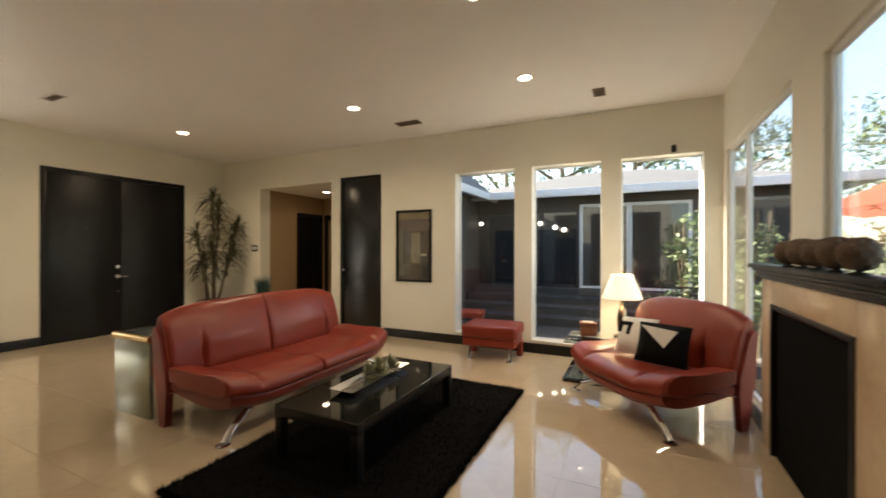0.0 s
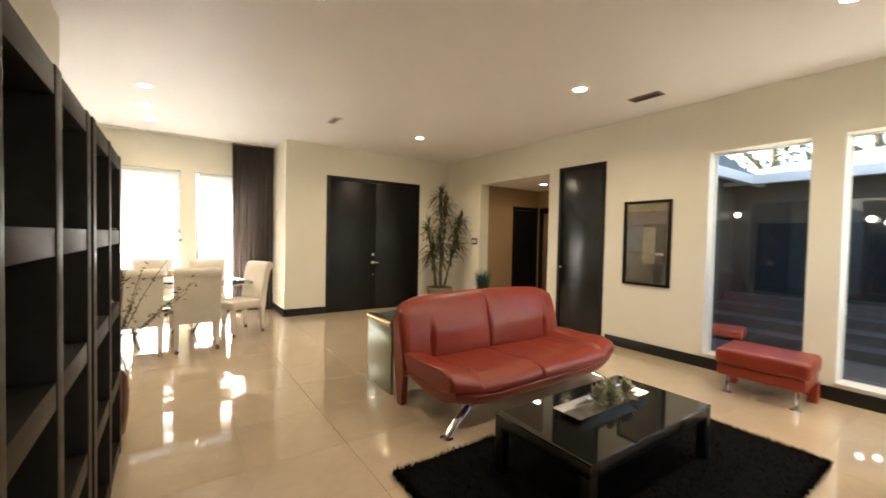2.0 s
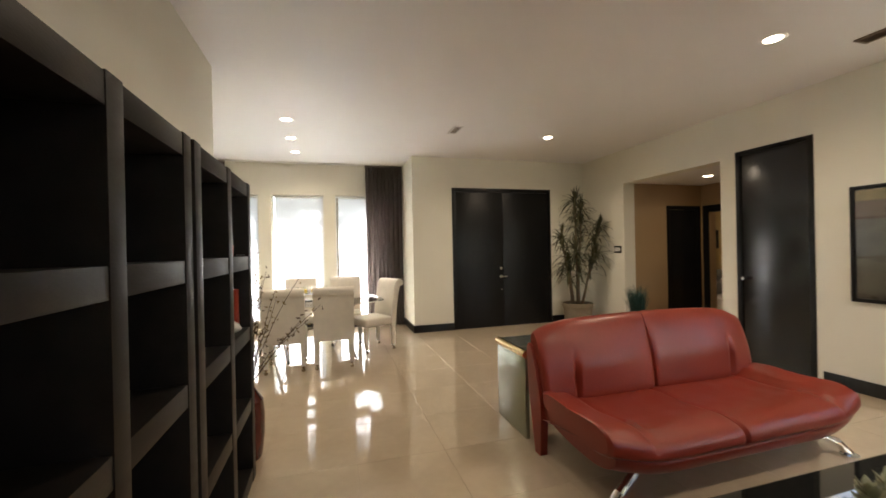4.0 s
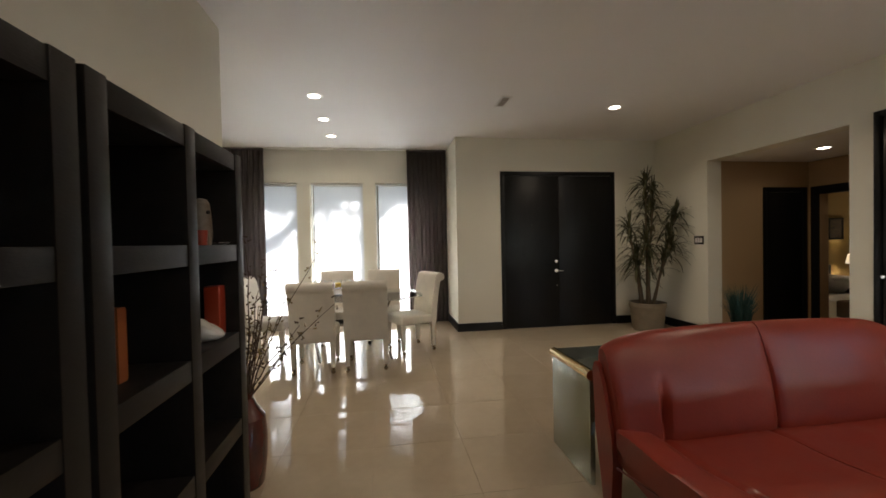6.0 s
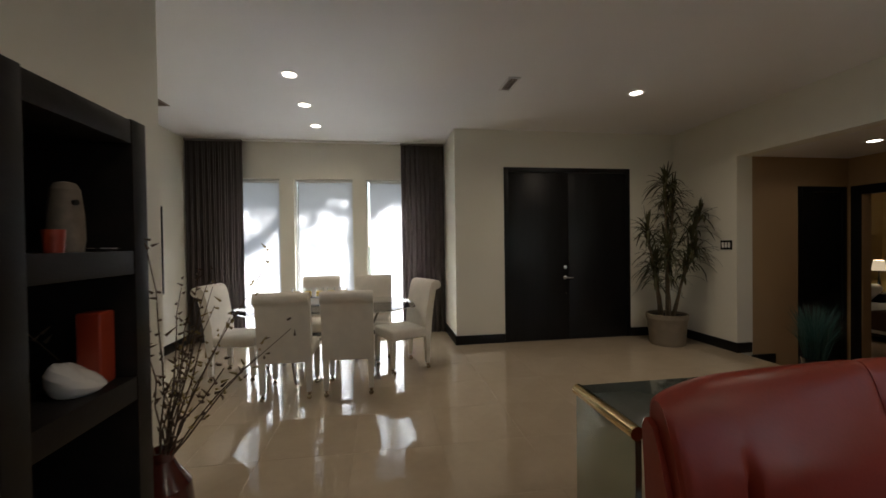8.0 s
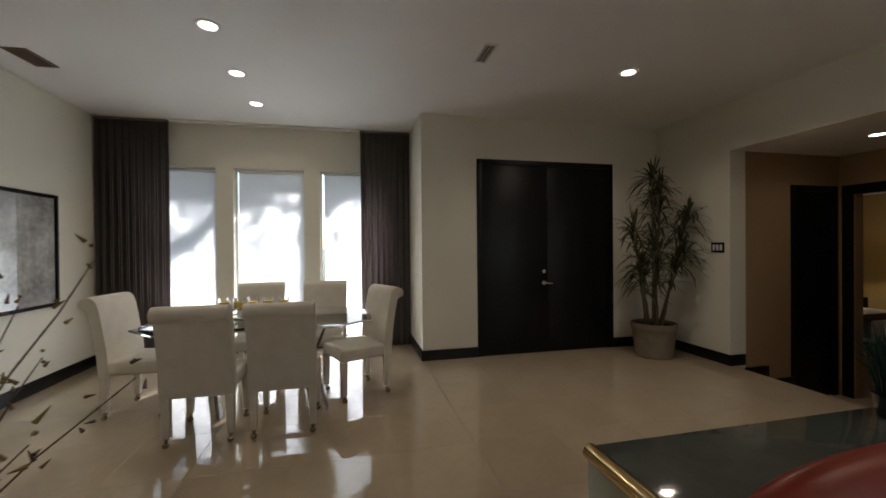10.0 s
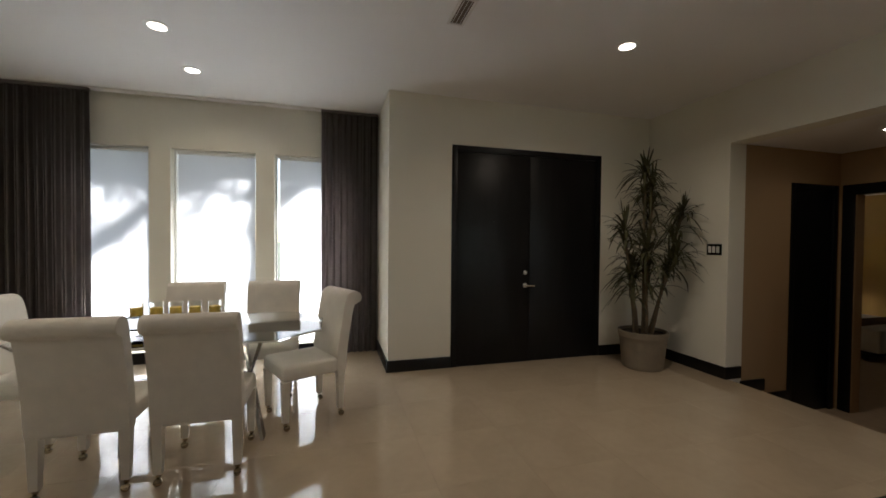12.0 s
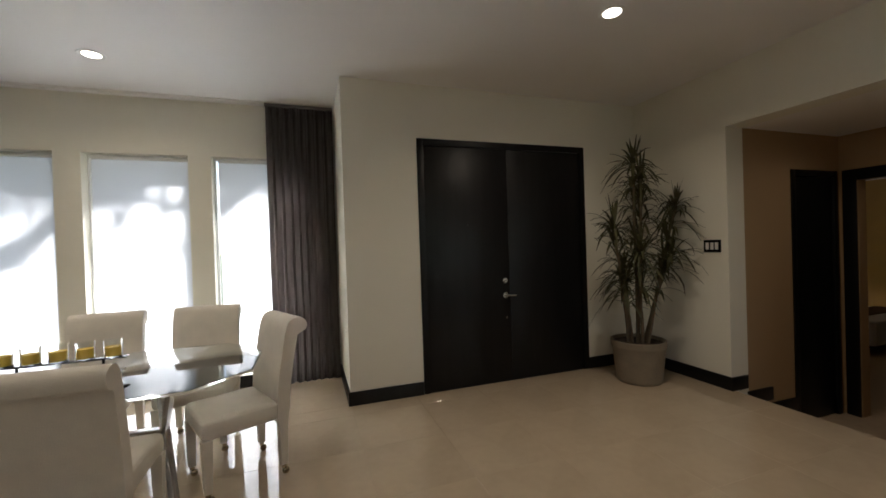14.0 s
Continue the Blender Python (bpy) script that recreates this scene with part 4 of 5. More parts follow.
# ---------------------------------------------------------------- dracaena in the corner
pl = thing("potted_dracaena", "tall potted dracaena with long drooping leaves in a ridged taupe pot", "plant", -6.42, 4.90, 0)
prof = [(0.205, 0), (0.215, 0.02)]
for k in range(7):
    z = 0.04 + 0.04 * k
    prof += [(0.219 + 0.004 * k, z), (0.2178 + 0.004 * k, z + 0.02)]
prof += [(0.252, 0.335), (0.262, 0.36), (0.262, 0.415), (0.245, 0.42), (0.235, 0.38)]
part("pot", lathe(B(), prof, 40), POT, pl)
part("soil", rod(B(), (0, 0, 0.36), (0, 0, 0.385), 0.236, seg=28), SOIL, pl)
rn = random.Random(21)
CANES = [(0.02, -0.02, 0.02, -0.02, 2.18), (-0.06, 0.06, -0.02, 0.12, 2.02), (0.08, 0.05, 0.16, 0.36, 1.74), (-0.03, -0.09, 0.10, -0.36, 1.55), (0.05, 0.00, 0.20, -0.14, 1.28), (0.0, 0.08, 0.18, 0.26, 1.25), (-0.02, -0.05, 0.05, -0.22, 1.05)]
for bx, by, tx, ty, tz in CANES:
    pts = []
    for i in range(8):
        u = i / 7
        pts.append((bx + (tx - bx) * u ** 1.2 + rn.uniform(-0.008, 0.008), by + (ty - by) * u ** 1.2 + rn.uniform(-0.008, 0.008), 0.36 + (tz - 0.36) * u))
    part("cane", tube(B(), pts, 0.019, 10, 0.65), BARK, pl)
    for tuft, (f0, cnt) in enumerate(((1.0, 46), (0.88, 26), (0.76, 18), (0.62, 12))):
        i = min(6, int(f0 * 7))
        base = Vector(pts[i]).lerp(Vector(pts[min(7, i + 1)]), f0 * 7 - i)
        bm = B()
        for k in range(cnt):
            a = rn.uniform(0, 6.28)
            ln = rn.uniform(0.20, 0.40)
            el = math.radians(rn.uniform(10, 85))
            out = Vector((math.cos(a), math.sin(a), 0))
            droop = rn.uniform(0.45, 1.25) * ln
            sd = Vector((-math.sin(a), math.cos(a), 0))
            prev = None
            start = base + Vector((0, 0, rn.uniform(-0.05, 0.03)))
            for q in range(6):
                u = q / 5
                p = start + out * (ln * u * math.cos(el)) + Vector((0, 0, ln * u * math.sin(el) - droop * u * u * math.cos(el)))
                p.x = max(p.x, DX + 0.03 + 6.42)
                p.y = min(p.y, NY - 0.03 - 4.90)
                w = 0.0115 * (0.5 + 2.2 * u * (1 - u)) if u < 0.99 else 0.001
                row = (bm.verts.new(p - sd * w), bm.verts.new(p + Vector((0, 0, -0.004))), bm.verts.new(p + sd * w))
                if prev:
                    bm.faces.new((prev[0], prev[1], row[1], row[0]))
                    bm.faces.new((prev[1], prev[2], row[2], row[1]))
                prev = row
        part("leaf_tuft", bm, LEAF, pl)

# ---------------------------------------------------------------- dining room
def dining_chair(x, y, rz, first=None, label="ivory upholstered dining chair with a rolled back on brass casters"):
    """Parsons-style chair; it faces local -y, its back at +y."""
    if first:
        c = copy_thing(first, pose(x, y, 0, 0, 0, rz))
        return c
    c = thing("dining_chair", label, "chair", x, y, 0, rz, group="chairs round the dining table")
    W = 0.235
    # back with a rolled top
    prof = [(0.165, 0.36), (0.19, 0.36), (0.235, 0.36), (0.262, 0.60), (0.31, 0.86), (0.335, 0.895), (0.375, 0.915), (0.385, 0.95), (0.365, 0.985), (0.315, 1.0), (0.262, 0.975), (0.232, 0.90), (0.205, 0.75), (0.172, 0.55)]
    ring = smooth_ring(prof, 56)
    cy, cz = 0.23, 0.7
    rings = []
    for i in range(13):
        xx = -W + 2 * W * i / 12
        e = min(1, min(i, 12 - i) / 1.2)
        k = 0.965 + 0.035 * math.sqrt(max(0, 1 - (1 - e) ** 2))
        rings.append([(xx, cy + (p[0] - cy) * k, cz + (p[1] - cz) * (0.992 + 0.008 * e)) for p in ring])
    part("backrest", loft(B(), rings), FABRIC, c)
    st = box(B(), -W, W, -0.255, 0.185, 0.365, 0.475, 0.045, 5)
    for v in st.verts:
        if v.co.z > 0.45:
            v.co.z += 0.018 * max(0, 1 - (v.co.x / W) ** 2) * max(0, 1 - (v.co.y / 0.26) ** 2) + 0.004
    part("seat", st, FABRIC, c)
    for sx in (-1, 1):
        for sy, yy in ((-1, -0.225), (1, 0.205)):
            lg = part("leg", loft(B(), [[(sx * 0.205 - q, yy - q, z), (sx * 0.205 + q, yy - q, z), (sx * 0.205 + q, yy + q, z), (sx * 0.205 - q, yy + q, z)] for z, q in ((0.07, 0.020), (0.37, 0.028))]), FABRIC, c)
            cs_ = B()
            rod(cs_, (sx * 0.205, yy, 0.045), (sx * 0.205, yy, 0.072), 0.012, 0.018, 12)
            bmesh.ops.create_uvsphere(cs_, u_segments=12, v_segments=8, radius=0.023, matrix=Matrix.Translation((sx * 0.205, yy + 0.012, 0.023)))
            part("caster", cs_, AGED_BRASS, lg, "brass ball caster")
    return c


ch = dining_chair(-5.52, 0.175, -90)
dining_chair(-5.525, 0.737, -90, ch)
dining_chair(-6.68, 0.28, 94, ch)
dining_chair(-6.68, 0.93, 88, ch)
dining_chair(-6.085, 1.278, 24.5, ch)
dining_chair(-6.116, -0.486, 174, ch)

dt = thing("dining_table", "octagonal glass dining table on crossed brushed steel legs", "dining table", -6.10, 0.455, 0)
tx, ty, cl = 0.54, 0.955, 0.27
oct_ = [(-tx + cl, -ty), (tx - cl, -ty), (tx, -ty + cl), (tx, ty - cl), (tx - cl, ty), (-tx + cl, ty), (-tx, ty - cl), (-tx, -ty + cl)]
part("glass_top", loft(B(), [[(px * k, py * k, z) for px, py in oct_] for z, k in ((0.725, 0.99), (0.728, 1.0), (0.740, 1.0), (0.743, 0.993))]), GREEN_GLASS, dt, "thick bevelled glass top", limit=20)
for yy in (-0.42, 0.42):
    for s in (-1, 1):
        bm = B()
        loft(bm, [[(s * 0.34 * q - 0.045, yy + 0.14 * q * s - 0.012, z), (s * 0.34 * q + 0.045, yy + 0.14 * q * s - 0.012, z), (s * 0.34 * q + 0.045, yy + 0.14 * q * s + 0.012, z), (s * 0.34 * q - 0.045, yy + 0.14 * q * s + 0.012, z)] for z, q in ((0.0, -1), (0.724, 1))])
        part("crossed_leg", bm, STEEL, dt)
part("stretcher", box(B(), -0.03, 0.03, -0.42, 0.42, 0.345, 0.375, 0.004), STEEL, dt)

# candle holder: black bar stand with glass cups
cd = thing("candle_holder", "black metal tiered candle stand on the dining table", "candle holder", -6.12, 0.37, 0.743)
bm = B()
box(bm, -0.06, 0.06, -0.29, 0.29, 0, 0.010, 0.003)
box(bm, -0.03, 0.03, -0.32, 0.32, 0.085, 0.095, 0.003)
for yy in (-0.2, 0.2):
    rod(bm, (0, yy, 0.01), (0, yy, 0.086), 0.007)
    box(bm, -0.035, 0.035, yy - 0.05, yy + 0.05, 0.04, 0.048, 0.002)
part("stand", bm, BLACK_GLOSS, cd)
for yy in (-0.26, -0.135, -0.01, 0.115, 0.25):
    cg = thing("candle_glass", "square glass cup with a yellow wax candle", "candle", -6.12, 0.37 + yy, 0.838, group="candles on the stand")
    bm = lathe(B(), [(0.040, 0), (0.044, 0.004), (0.046, 0.10), (0.043, 0.10), (0.040, 0.008)], 20)
    g = part("cup", bm, GLASS, cg)
    g.visible_shadow = False
    part("wax", lathe(B(), [(0.038, 0.009), (0.039, 0.062), (0.010, 0.058)], 20), WAX, cg, "yellow candle wax")


def curtain(y0, y1):
    c = thing("curtain", "floor-length taupe pinch-pleated curtain drawn aside", "curtain", WX + 0.13, (y0 + y1) / 2, 0, group="dining room curtains")
    w = y1 - y0
    n, m = 190, 14
    folds = w / 0.078
    bm = B()
    grid = []
    for j in range(m + 1):
        v = j / m
        row = []
        for i in range(n + 1):
            u = i / n
            amp = 0.034 * (0.75 + 0.25 * math.sin(5 * u + 1.3)) * (0.55 + 0.45 * min(1, (1 - v) * 6))
            ph = 2 * math.pi * folds * u + 0.5 * math.sin(3.1 * u * 4) + 0.25 * math.sin(4 * v + 9 * u)
            row.append(bm.verts.new((amp * math.sin(ph) + 0.012 * math.sin(ph * 2 + 1), -w / 2 + w * u + 0.006 * math.cos(ph), 0.015 + 2.945 * v)))
        grid.append(row)
    for a, b in zip(grid, grid[1:]):
        for i in range(n):
            bm.faces.new((a[i], a[i + 1], b[i + 1], b[i]))
    bmesh.ops.solidify(bm, geom=bm.faces[:], thickness=0.003)
    part("cloth", bm, CURTAIN, c, limit=70)
    part("heading", box(B(), -0.03, 0.03, -w / 2, w / 2, 2.955, 2.985, 0.004), CURTAIN, c)


curtain(SY + 0.02, -0.97)
curtain(1.36, 2.045)
tr = thing("curtain_rail", "slim off-white curtain rail at the ceiling", "curtain rail", WX + 0.13, 0.14, 2.985)
part("rail", box(B(), -0.02, 0.02, -1.90, 1.90, 0, 0.0145, 0.003), VENT_WHITE, tr)

# ---------------------------------------------------------------- bedroom seen through the hall
bed = thing("bed", "made bed with white pillows and a dark wooden headboard", "bed", -7.95, 10.62, HALL_Z)
part("headboard", box(B(), -1.0, -0.92, -0.85, 0.85, 0, 1.15, 0.02), BLACK_WOOD, bed)
part("bed_frame", box(B(), -0.92, 1.15, -0.80, 0.80, 0.12, 0.34, 0.02), BLACK_WOOD, bed)
part("mattress", box(B(), -0.91, 1.12, -0.78, 0.78, 0.34, 0.52, 0.06, 4), LINEN, bed)
part("bedspread", box(B(), -0.30, 1.165, -0.825, 0.825, 0.16, 0.545, 0.05, 4), LINEN, bed, "white bedspread hanging over the sides")
part("throw_blanket", box(B(), 0.42, 0.86, -0.835, 0.835, 0.22, 0.560, 0.045, 4), BROWN_LINEN, bed, "folded brown throw")
for k, (px, py, pm, lb) in enumerate(((-0.60, -0.10, LINEN, "plump white bed pillow"), (-0.62, 0.52, LINEN, "plump white bed pillow"), (-0.62, -0.66, BROWN_LINEN, "dark brown bed pillow"))):
    pw = thing("bed_pillow", lb, "pillow", -7.95 + px, 10.62 + py, HALL_Z + 0.72, group="pillows on the bed")
    pw.matrix_world = pose(-7.95 + px, 10.62 + py, HALL_Z + 0.72, -8, -50, 0)
    bm = box(B(), -0.24, 0.24, -0.34, 0.34, -0.09, 0.09, 0.085, 5)
    part("pillow_case", bm, pm, pw)
for ny, lit in ((11.70, True), (9.50, False)):
    ns = thing("nightstand", "black wooden nightstand with two drawers", "nightstand", -8.62, ny, HALL_Z, group="nightstands")
    part("body", box(B(), -0.25, 0.25, -0.24, 0.24, 0.08, 0.70, 0.008), BLACK_WOOD, ns)
    for z in (0.14, 0.38):
        part("drawer", box(B(), 0.25, 0.262, -0.21, 0.21, z, z + 0.2, 0.003), BLACK_WOOD, ns)
    lm = thing("bedside_lamp", "small lit bedside lamp with a cream shade", "lamp", -8.60, ny, HALL_Z + 0.70, group="bedside lamps")
    part("base", lathe(B(), [(0.06, 0), (0.06, 0.015), (0.015, 0.03), (0.03, 0.15), (0.012, 0.38), (0.010, 0.50)], 20), BLACK_GLOSS, lm)
    sb = B()
    a0 = [sb.verts.new((0.125 * math.cos(6.28319 * k / 28), 0.125 * math.sin(6.28319 * k / 28), 0.48)) for k in range(28)]
    a1 = [sb.verts.new((0.085 * math.cos(6.28319 * k / 28), 0.085 * math.sin(6.28319 * k / 28), 0.70)) for k in range(28)]
    for k in range(28):
        sb.faces.new((a0[k], a0[(k + 1) % 28], a1[(k + 1) % 28], a1[k]))
    part("shade", sb, SHADE_LAMP, lm, "glowing cream shade")
    bb = new("bedside_bulb", bpy.data.lights.new("bedside_bulb", "POINT"))
    bb.data.energy, bb.data.color, bb.data.shadow_soft_size = 3.2, WARM, 0.05
    bb.location = (-8.60, ny, HALL_Z + 1.28)
for py in (11.75, 11.1, 10.45, 9.8):
    picture("small dark print in a black frame above the bed", -9.0, py, 1.52, 0.42, 0.52, 90, PRINT_A)

# ---------------------------------------------------------------- outside
setting("ground", box(B(), -400, 400, -400, 400, -0.62, -0.60), EARTH, "lawn and leaf litter around the house", "ground")
cy_ = thing("courtyard_deck", "weathered grey board deck with broad steps in the courtyard", "deck", 0, 0, 0, kind="structure")
for k in range(14):
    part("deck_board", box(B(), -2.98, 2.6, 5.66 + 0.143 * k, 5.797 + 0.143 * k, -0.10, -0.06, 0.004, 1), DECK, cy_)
for s in range(4):
    for k in range(3):
        y0 = 7.67 + 0.42 * s + 0.14 * k
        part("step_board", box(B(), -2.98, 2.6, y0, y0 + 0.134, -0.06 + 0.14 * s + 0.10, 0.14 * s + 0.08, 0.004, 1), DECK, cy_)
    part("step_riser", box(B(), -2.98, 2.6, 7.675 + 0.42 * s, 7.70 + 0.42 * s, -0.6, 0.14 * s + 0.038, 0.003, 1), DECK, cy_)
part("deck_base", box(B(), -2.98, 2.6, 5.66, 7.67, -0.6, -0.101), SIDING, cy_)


def wing(name, x0, x1, y0, y1, eave, label, ov, south):
    w = thing(name, label, "house wing", (x0 + x1) / 2, (y0 + y1) / 2, -0.6, kind="structure")
    hx, hy = (x1 - x0) / 2, (y1 - y0) / 2
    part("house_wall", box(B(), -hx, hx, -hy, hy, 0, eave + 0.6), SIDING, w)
    part("roof", loft(B(), [[(-hx - ov, -hy - ov, eave + 0.62), (hx + ov, -hy - ov, eave + 0.62), (hx + ov, hy + ov, eave + 0.62), (-hx - ov, hy + ov, eave + 0.62)], [(-hx * 0.2, -hy * 0.2, eave + 1.25), (hx * 0.2, -hy * 0.2, eave + 1.25), (hx * 0.2, hy * 0.2, eave + 1.25), (-hx * 0.2, hy * 0.2, eave + 1.25)]]), ROOFING, w)
    g = B()
    if south:
        box(g, -hx - ov - 0.1, hx + ov + 0.1, -hy - ov - 0.1, -hy - ov, eave + 0.50, eave + 0.66, 0.01)
    box(g, hx + ov, hx + ov + 0.1, -hy - ov, hy + ov, eave + 0.50, eave + 0.66, 0.01)
    part("gutter", g, GUTTER, w, "pale metal gutter")
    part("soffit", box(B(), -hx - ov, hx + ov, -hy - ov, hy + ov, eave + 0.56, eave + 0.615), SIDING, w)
    return w


nw = wing("house_wing_north", -3.5, 3.4, 9.40, 12.4, 2.55, "slate blue house wing across the courtyard with dark windows", 0.45, True)
ww = wing("house_wing_west", -3.20, -3.02, 6.02, 9.4, 2.55, "slate blue side wing along the courtyard", 0.36, False)
for k, (a, b, zt) in enumerate(((-2.75, -1.55, 2.15), (-1.45, -0.75, 2.15), (-0.62, 0.25, 2.25), (0.35, 1.35, 2.25))):
    wd = part("window", box(B(), a - (-0.05), b - (-0.05), -1.53, -1.50, 1.15, zt + 0.6), DARK_PANE, nw)
    fr = B()
    u0, u1 = a + 0.05, b + 0.05
    fm = SIDING if k < 2 else GUTTER
    for q0, q1, z0, z1 in ((u0 - 0.06, u0, 1.09, zt + 0.66), (u1, u1 + 0.06, 1.09, zt + 0.66), (u0, u1, 1.09, 1.15), (u0, u1, zt + 0.6, zt + 0.66)):
        box(fr, q0, q1, -1.55, -1.50, z0, z1, 0.003)
    part("window_frame", fr, fm, wd)

# Made-up globes standing in for points of light in the courtyard glass.
for lx, lz in ((-2.90, 1.94), (-1.50, 1.91), (-1.18, 1.82), (-0.99, 1.76)):
    wl = thing("wall_lamp", "glowing globe standing in for a point of light in the courtyard glass", "wall lamp", lx, 9.20, lz, group="lamps across the courtyard")
    part("globe", lathe(B(), [(0.012, -0.048), (0.04, -0.03), (0.052, 0.0), (0.04, 0.03), (0.02, 0.045)], 18), LIGHT_POINT, wl, "glowing globe of the light point")
    part("bracket", rod(rod(B(), (0, 0.0, 0.046), (0, 0.19, 0.07), 0.008), (0, 0.178, 0.07), (0, 0.2, 0.07), 0.04), TRIM, wl, "added dark bracket holding the light point")

fl = thing("courtyard_railing", "black metal garden railing outside the window", "railing", 0, 7.1, -0.06)
for z in (0.15, 0.82):
    part("rail", box(B(), 0.75, 2.6, -0.015, 0.015, z, z + 0.03, 0.003), TRIM, fl)
for k in range(16):
    part("post", rod(B(), (0.78 + 0.12 * k, 0, 0.0), (0.78 + 0.12 * k, 0, 0.83), 0.008, seg=8), TRIM, fl)
stl = thing("patio_stool", "low dark metal patio stool on the deck", "stool", -2.02, 6.25, -0.06, 12)
part("seat_frame", box(B(), -0.24, 0.24, -0.20, 0.20, 0.28, 0.31, 0.005), TRIM, stl)
for sx in (-1, 1):
    for sy in (-1, 1):
        part("leg", rod(B(), (sx * 0.22, sy * 0.18, 0), (sx * 0.21, sy * 0.17, 0.28), 0.012), TRIM, stl)
rb2 = thing("red_cushion", "red outdoor seat cushion on the patio stool", "cushion", -2.02, 6.25, 0.25, 12)
part("pad", box(B(), -0.25, 0.25, -0.2, 0.2, 0, 0.10, 0.035, 5), RED_PAINT, rb2)


def leafy(bm, centre, r, n, size, rn, flat=1.0):
    for k in range(n):
        d = Vector((rn.gauss(0, 1), rn.gauss(0, 1), rn.gauss(0, 1) * flat))
        d = d.normalized() * r * rn.random() ** 0.5
        d.z *= flat
        p = Vector(centre) + d
        ax = Vector((rn.gauss(0, 1), rn.gauss(0, 1), rn.gauss(0, 1))).normalized()
        bx = ax.orthogonal().normalized()
        s = size * rn.uniform(0.6, 1.3)
        v = [bm.verts.new(p - ax * s), bm.verts.new(p + bx * s * 0.4), bm.verts.new(p + ax * s), bm.verts.new(p - bx * s * 0.4)]
        bm.faces.new(v)


def tree(x, y, h, seed, crown=1.8, low=0.35, leaves=1400, size=0.14, label="leafy broad tree beyond the house"):
    rn = random.Random(seed)
    t = thing("tree", label, "tree", x, y, -0.6, group="trees around the house")
    tb = B()
    top = Vector((rn.uniform(-0.4, 0.4), rn.uniform(-0.4, 0.4), h * 0.8))
    tube(tb, [top * u + Vector((0.12 * math.sin(5 * u + seed), 0.1 * math.cos(4 * u), 0)) for u in (0, 0.2, 0.4, 0.6, 0.8, 1.0)], 0.05 * h ** 0.7, 8, 0.25)
    ends = []
    for k in range(9):
        u = rn.uniform(low, 0.95)
        p0 = top * u
        a = rn.uniform(0, 6.28)
        ln = crown * rn.uniform(0.5, 1.0)
        p1 = p0 + Vector((math.cos(a) * ln, math.sin(a) * ln, ln * rn.uniform(0.15, 0.7)))
        tube(tb, [p0, p0.lerp(p1, 0.5) + Vector((0, 0, 0.1)), p1], 0.02 * h ** 0.7, 6, 0.3)
        ends += [p1, p0.lerp(p1, 0.6)]
    part("trunk", tb, BARK, t)
    lb = B()
    for e in ends + [top]:
        leafy(lb, e, crown * rn.uniform(0.35, 0.6), leaves // 19, size, rn)
    part("crown", lb, TREE_LEAF, t)
    return t


# trees behind the courtyard wing, by the patio and in front of the dining windows
for k, (tx_, ty_, th) in enumerate(((-4.2, 15.5, 7.5), (-1.8, 16.5, 8.0), (0.8, 15.2, 7.0), (3.2, 16.0, 8.5), (8.5, 17.5, 7.0), (15.0, 12.0, 6.5), (17.0, 4.0, 6.5))):
    tree(tx_, ty_, th, 30 + k, 2.2, 0.3, 2400, 0.11)
for k, (tx_, ty_, th) in enumerate(((-16.5, 0.9, 14.6), (-17.2, 3.3, 15.2), (-16.2, 6.2, 14.4), (-19.5, 2.2, 16.5), (-15.6, -1.6, 13.8))):
    tree(tx_, ty_, th, 60 + k, 2.7, 0.70, 4000, 0.08, "leafy tree in the front garden")
# Unseen pale slab added to bounce sun up onto the window shades.
setting("pavement", box(B(), -13.5, WX - 0.3, -4.0, 7.0, -0.60, -0.10, 0.02), CONCRETE, "pale concrete slab added out of view to bounce sun", "pavement")
setting("roof_eave", box(B(), WX - 0.88, WX - 0.22, SY - 0.6, 2.3, 2.66, 2.80), WHITE_FRAME, "white boxed eave over the dining windows", "eave")


def shrub(x, y, z, r, seed, n=420, tall=1.6, label="glossy green shrub in the courtyard"):
    rn = random.Random(seed)
    s = thing("shrub", label, "shrub", x, y, z, group="courtyard shrubs")
    st = B()
    for k in range(7):
        a = rn.uniform(0, 6.28)
        tube(st, [(0, 0, 0), (0.3 * r * math.cos(a), 0.3 * r * math.sin(a), 0.7 * r), (0.7 * r * math.cos(a), 0.7 * r * math.sin(a), 0.95 * tall * r)], 0.015, 6, 0.4)
    part("stems", st, BARK, s)
    lb = B()
    for k in range(9):
        leafy(lb, (rn.uniform(-0.5, 0.5) * r, rn.uniform(-0.5, 0.5) * r, r * rn.uniform(0.4, tall)), r * 0.55, n // 9, 0.05, rn)
    part("leaves", lb, TREE_LEAF, s)


shrub(0.85, 7.40, -0.06, 0.42, 3, 700, 1.5)
shrub(1.25, 7.75, -0.06, 0.42, 7, 1100, 4.6, "tall leafy climbing shrub beside the courtyard")
shrub(1.75, 7.35, -0.6, 0.75, 4, 900, 2.4)
shrub(1.62, 6.25, -0.6, 0.36, 5, 900, 7.0, "tall leafy climbing shrub beside the courtyard")
shrub(2.9, 6.9, -0.6, 0.95, 6, 1000, 2.4)

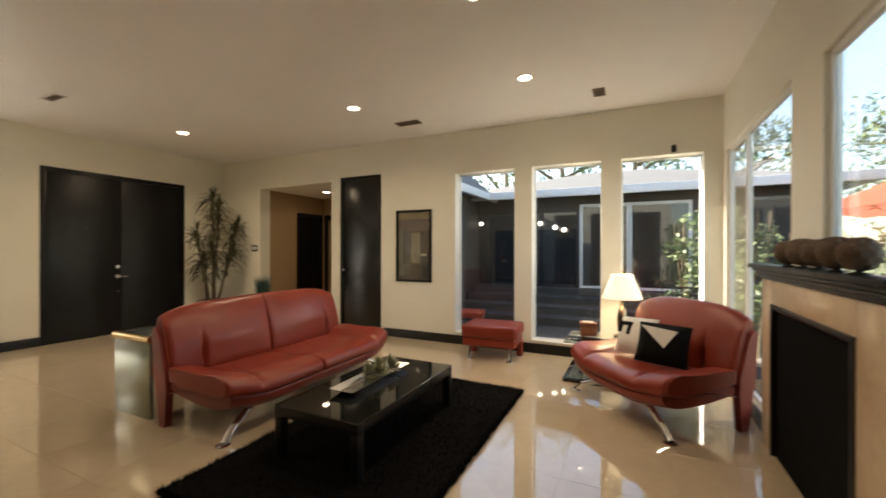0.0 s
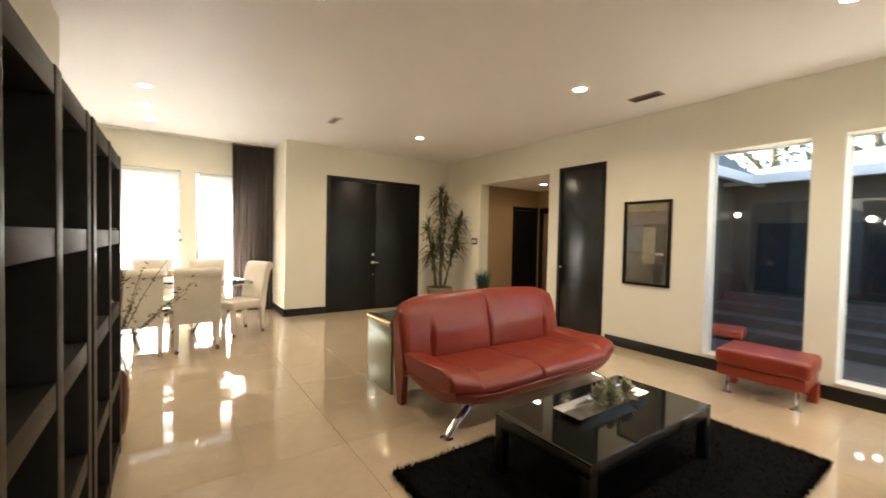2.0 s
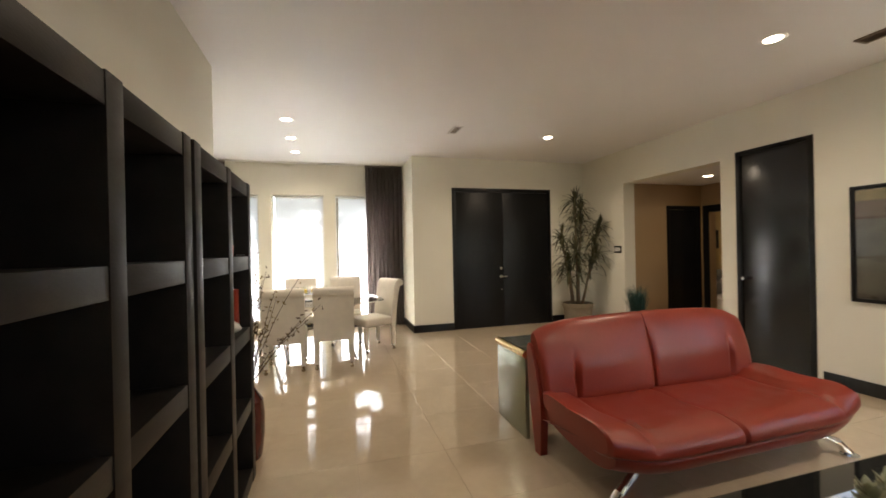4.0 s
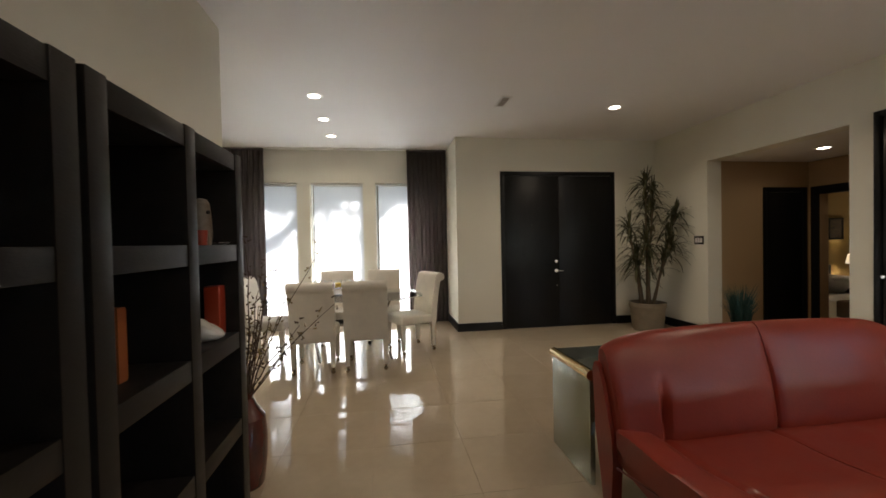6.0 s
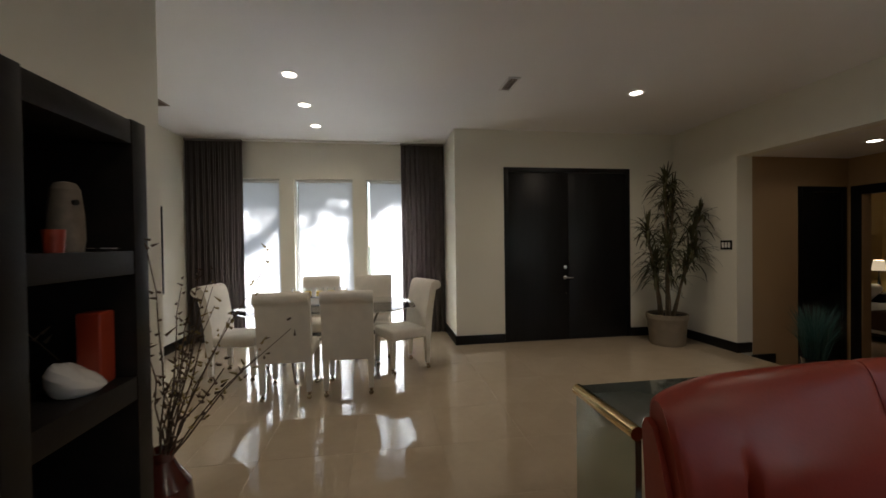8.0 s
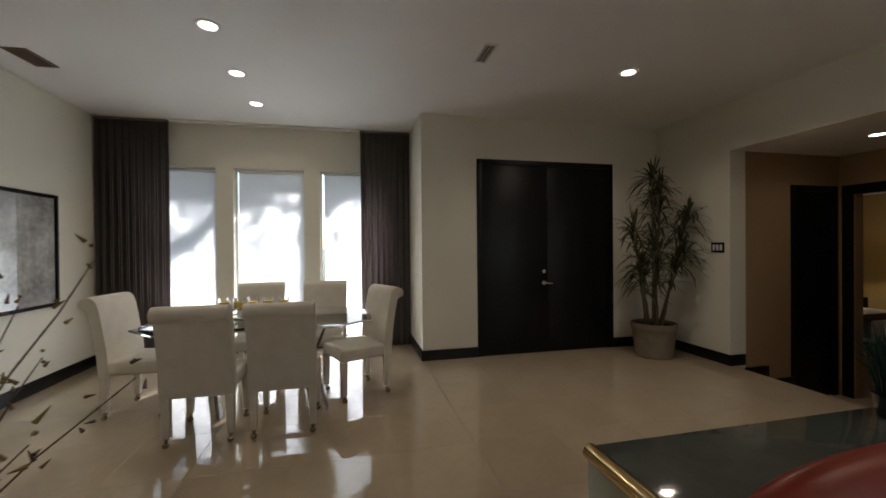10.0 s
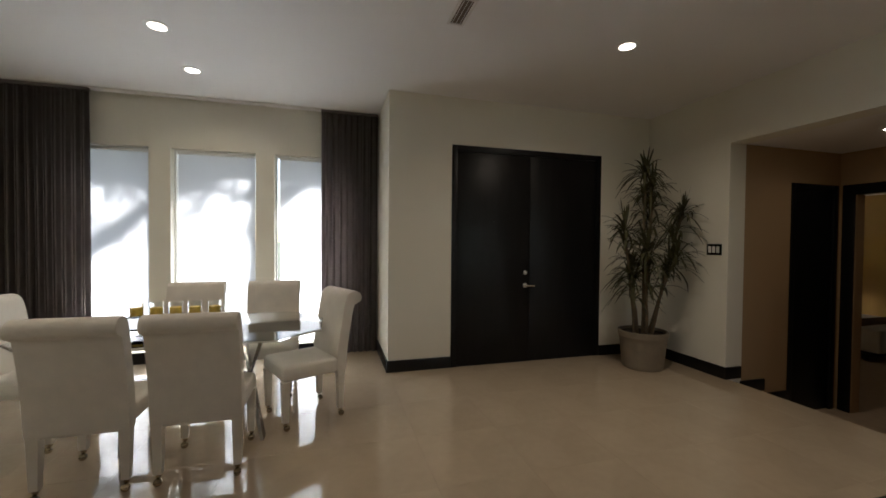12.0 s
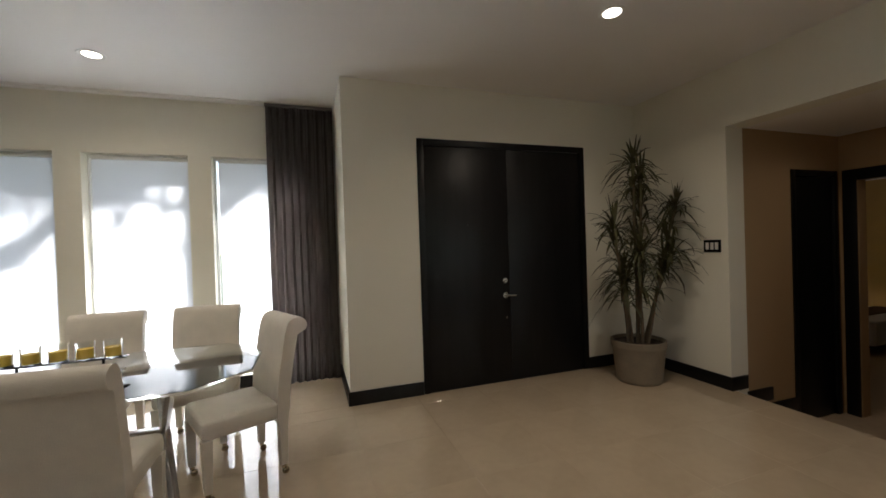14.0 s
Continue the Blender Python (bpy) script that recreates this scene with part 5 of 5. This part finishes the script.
um = thing("patio_umbrella", "open coral red patio umbrella on a pole", "umbrella", 3.75, 6.3, -0.6)
part("pole", rod(B(), (0, 0, 0), (0, 0, 3.05), 0.022), WHITE_FRAME, um)
part("base_weight", lathe(B(), [(0.24, 0), (0.24, 0.05), (0.05, 0.09), (0.03, 0.25)], 20), TRIM, um)
cb = B()
hub = cb.verts.new((0, 0, 3.0))
rim = [cb.verts.new((1.45 * math.cos(k * math.pi / 8), 1.45 * math.sin(k * math.pi / 8), 2.42 - (0.05 if k % 2 else 0))) for k in range(16)]
mid = [cb.verts.new((0.72 * math.cos(k * math.pi / 8), 0.72 * math.sin(k * math.pi / 8), 2.75 - (0.02 if k % 2 else 0))) for k in range(16)]
for k in range(16):
    cb.faces.new((hub, mid[k], mid[(k + 1) % 16]))
    cb.faces.new((mid[k], rim[k], rim[(k + 1) % 16], mid[(k + 1) % 16]))
part("canopy", cb, UMBRELLA, um, "coral red canvas canopy")

# ---------------------------------------------------------------- floor tiles
TS = 0.61
cache = {}


def tile_piece(x0, x1, y0, y1):
    w, l = round(x1 - x0, 3), round(y1 - y0, 3)
    if (w, l) not in cache:
        bm = box(B(), -w / 2, w / 2, -l / 2, l / 2, -0.010, 0.0, 0.0006, 1)
        me = bpy.data.meshes.new("tile")
        bm.to_mesh(me)
        bm.free()
        me.materials.append(TILE)
        cache[w, l] = me
    ob = new("tile", cache[w, l])
    ob.location = ((x0 + x1) / 2, (y0 + y1) / 2, 0)
    ob.parent = FLOOR


ZONES = [(DX, EX, PY, NY + 0.03), (WX, DX, SY, 2.065), (DX, PX, SY, PY)]
for zx0, zx1, zy0, zy1 in ZONES:
    i0, i1 = math.floor(zx0 / TS), math.ceil(zx1 / TS)
    j0, j1 = math.floor((zy0 - 0.24) / TS), math.ceil((zy1 - 0.24) / TS)
    for i in range(i0, i1):
        for j in range(j0, j1):
            x0, x1 = max(zx0, i * TS), min(zx1, (i + 1) * TS)
            y0, y1 = max(zy0, 0.24 + j * TS), min(zy1, 0.24 + (j + 1) * TS)
            if x1 - x0 > 0.02 and y1 - y0 > 0.02:
                tile_piece(x0 + 0.0006, x1 - 0.0006, y0 + 0.0006, y1 - 0.0006)
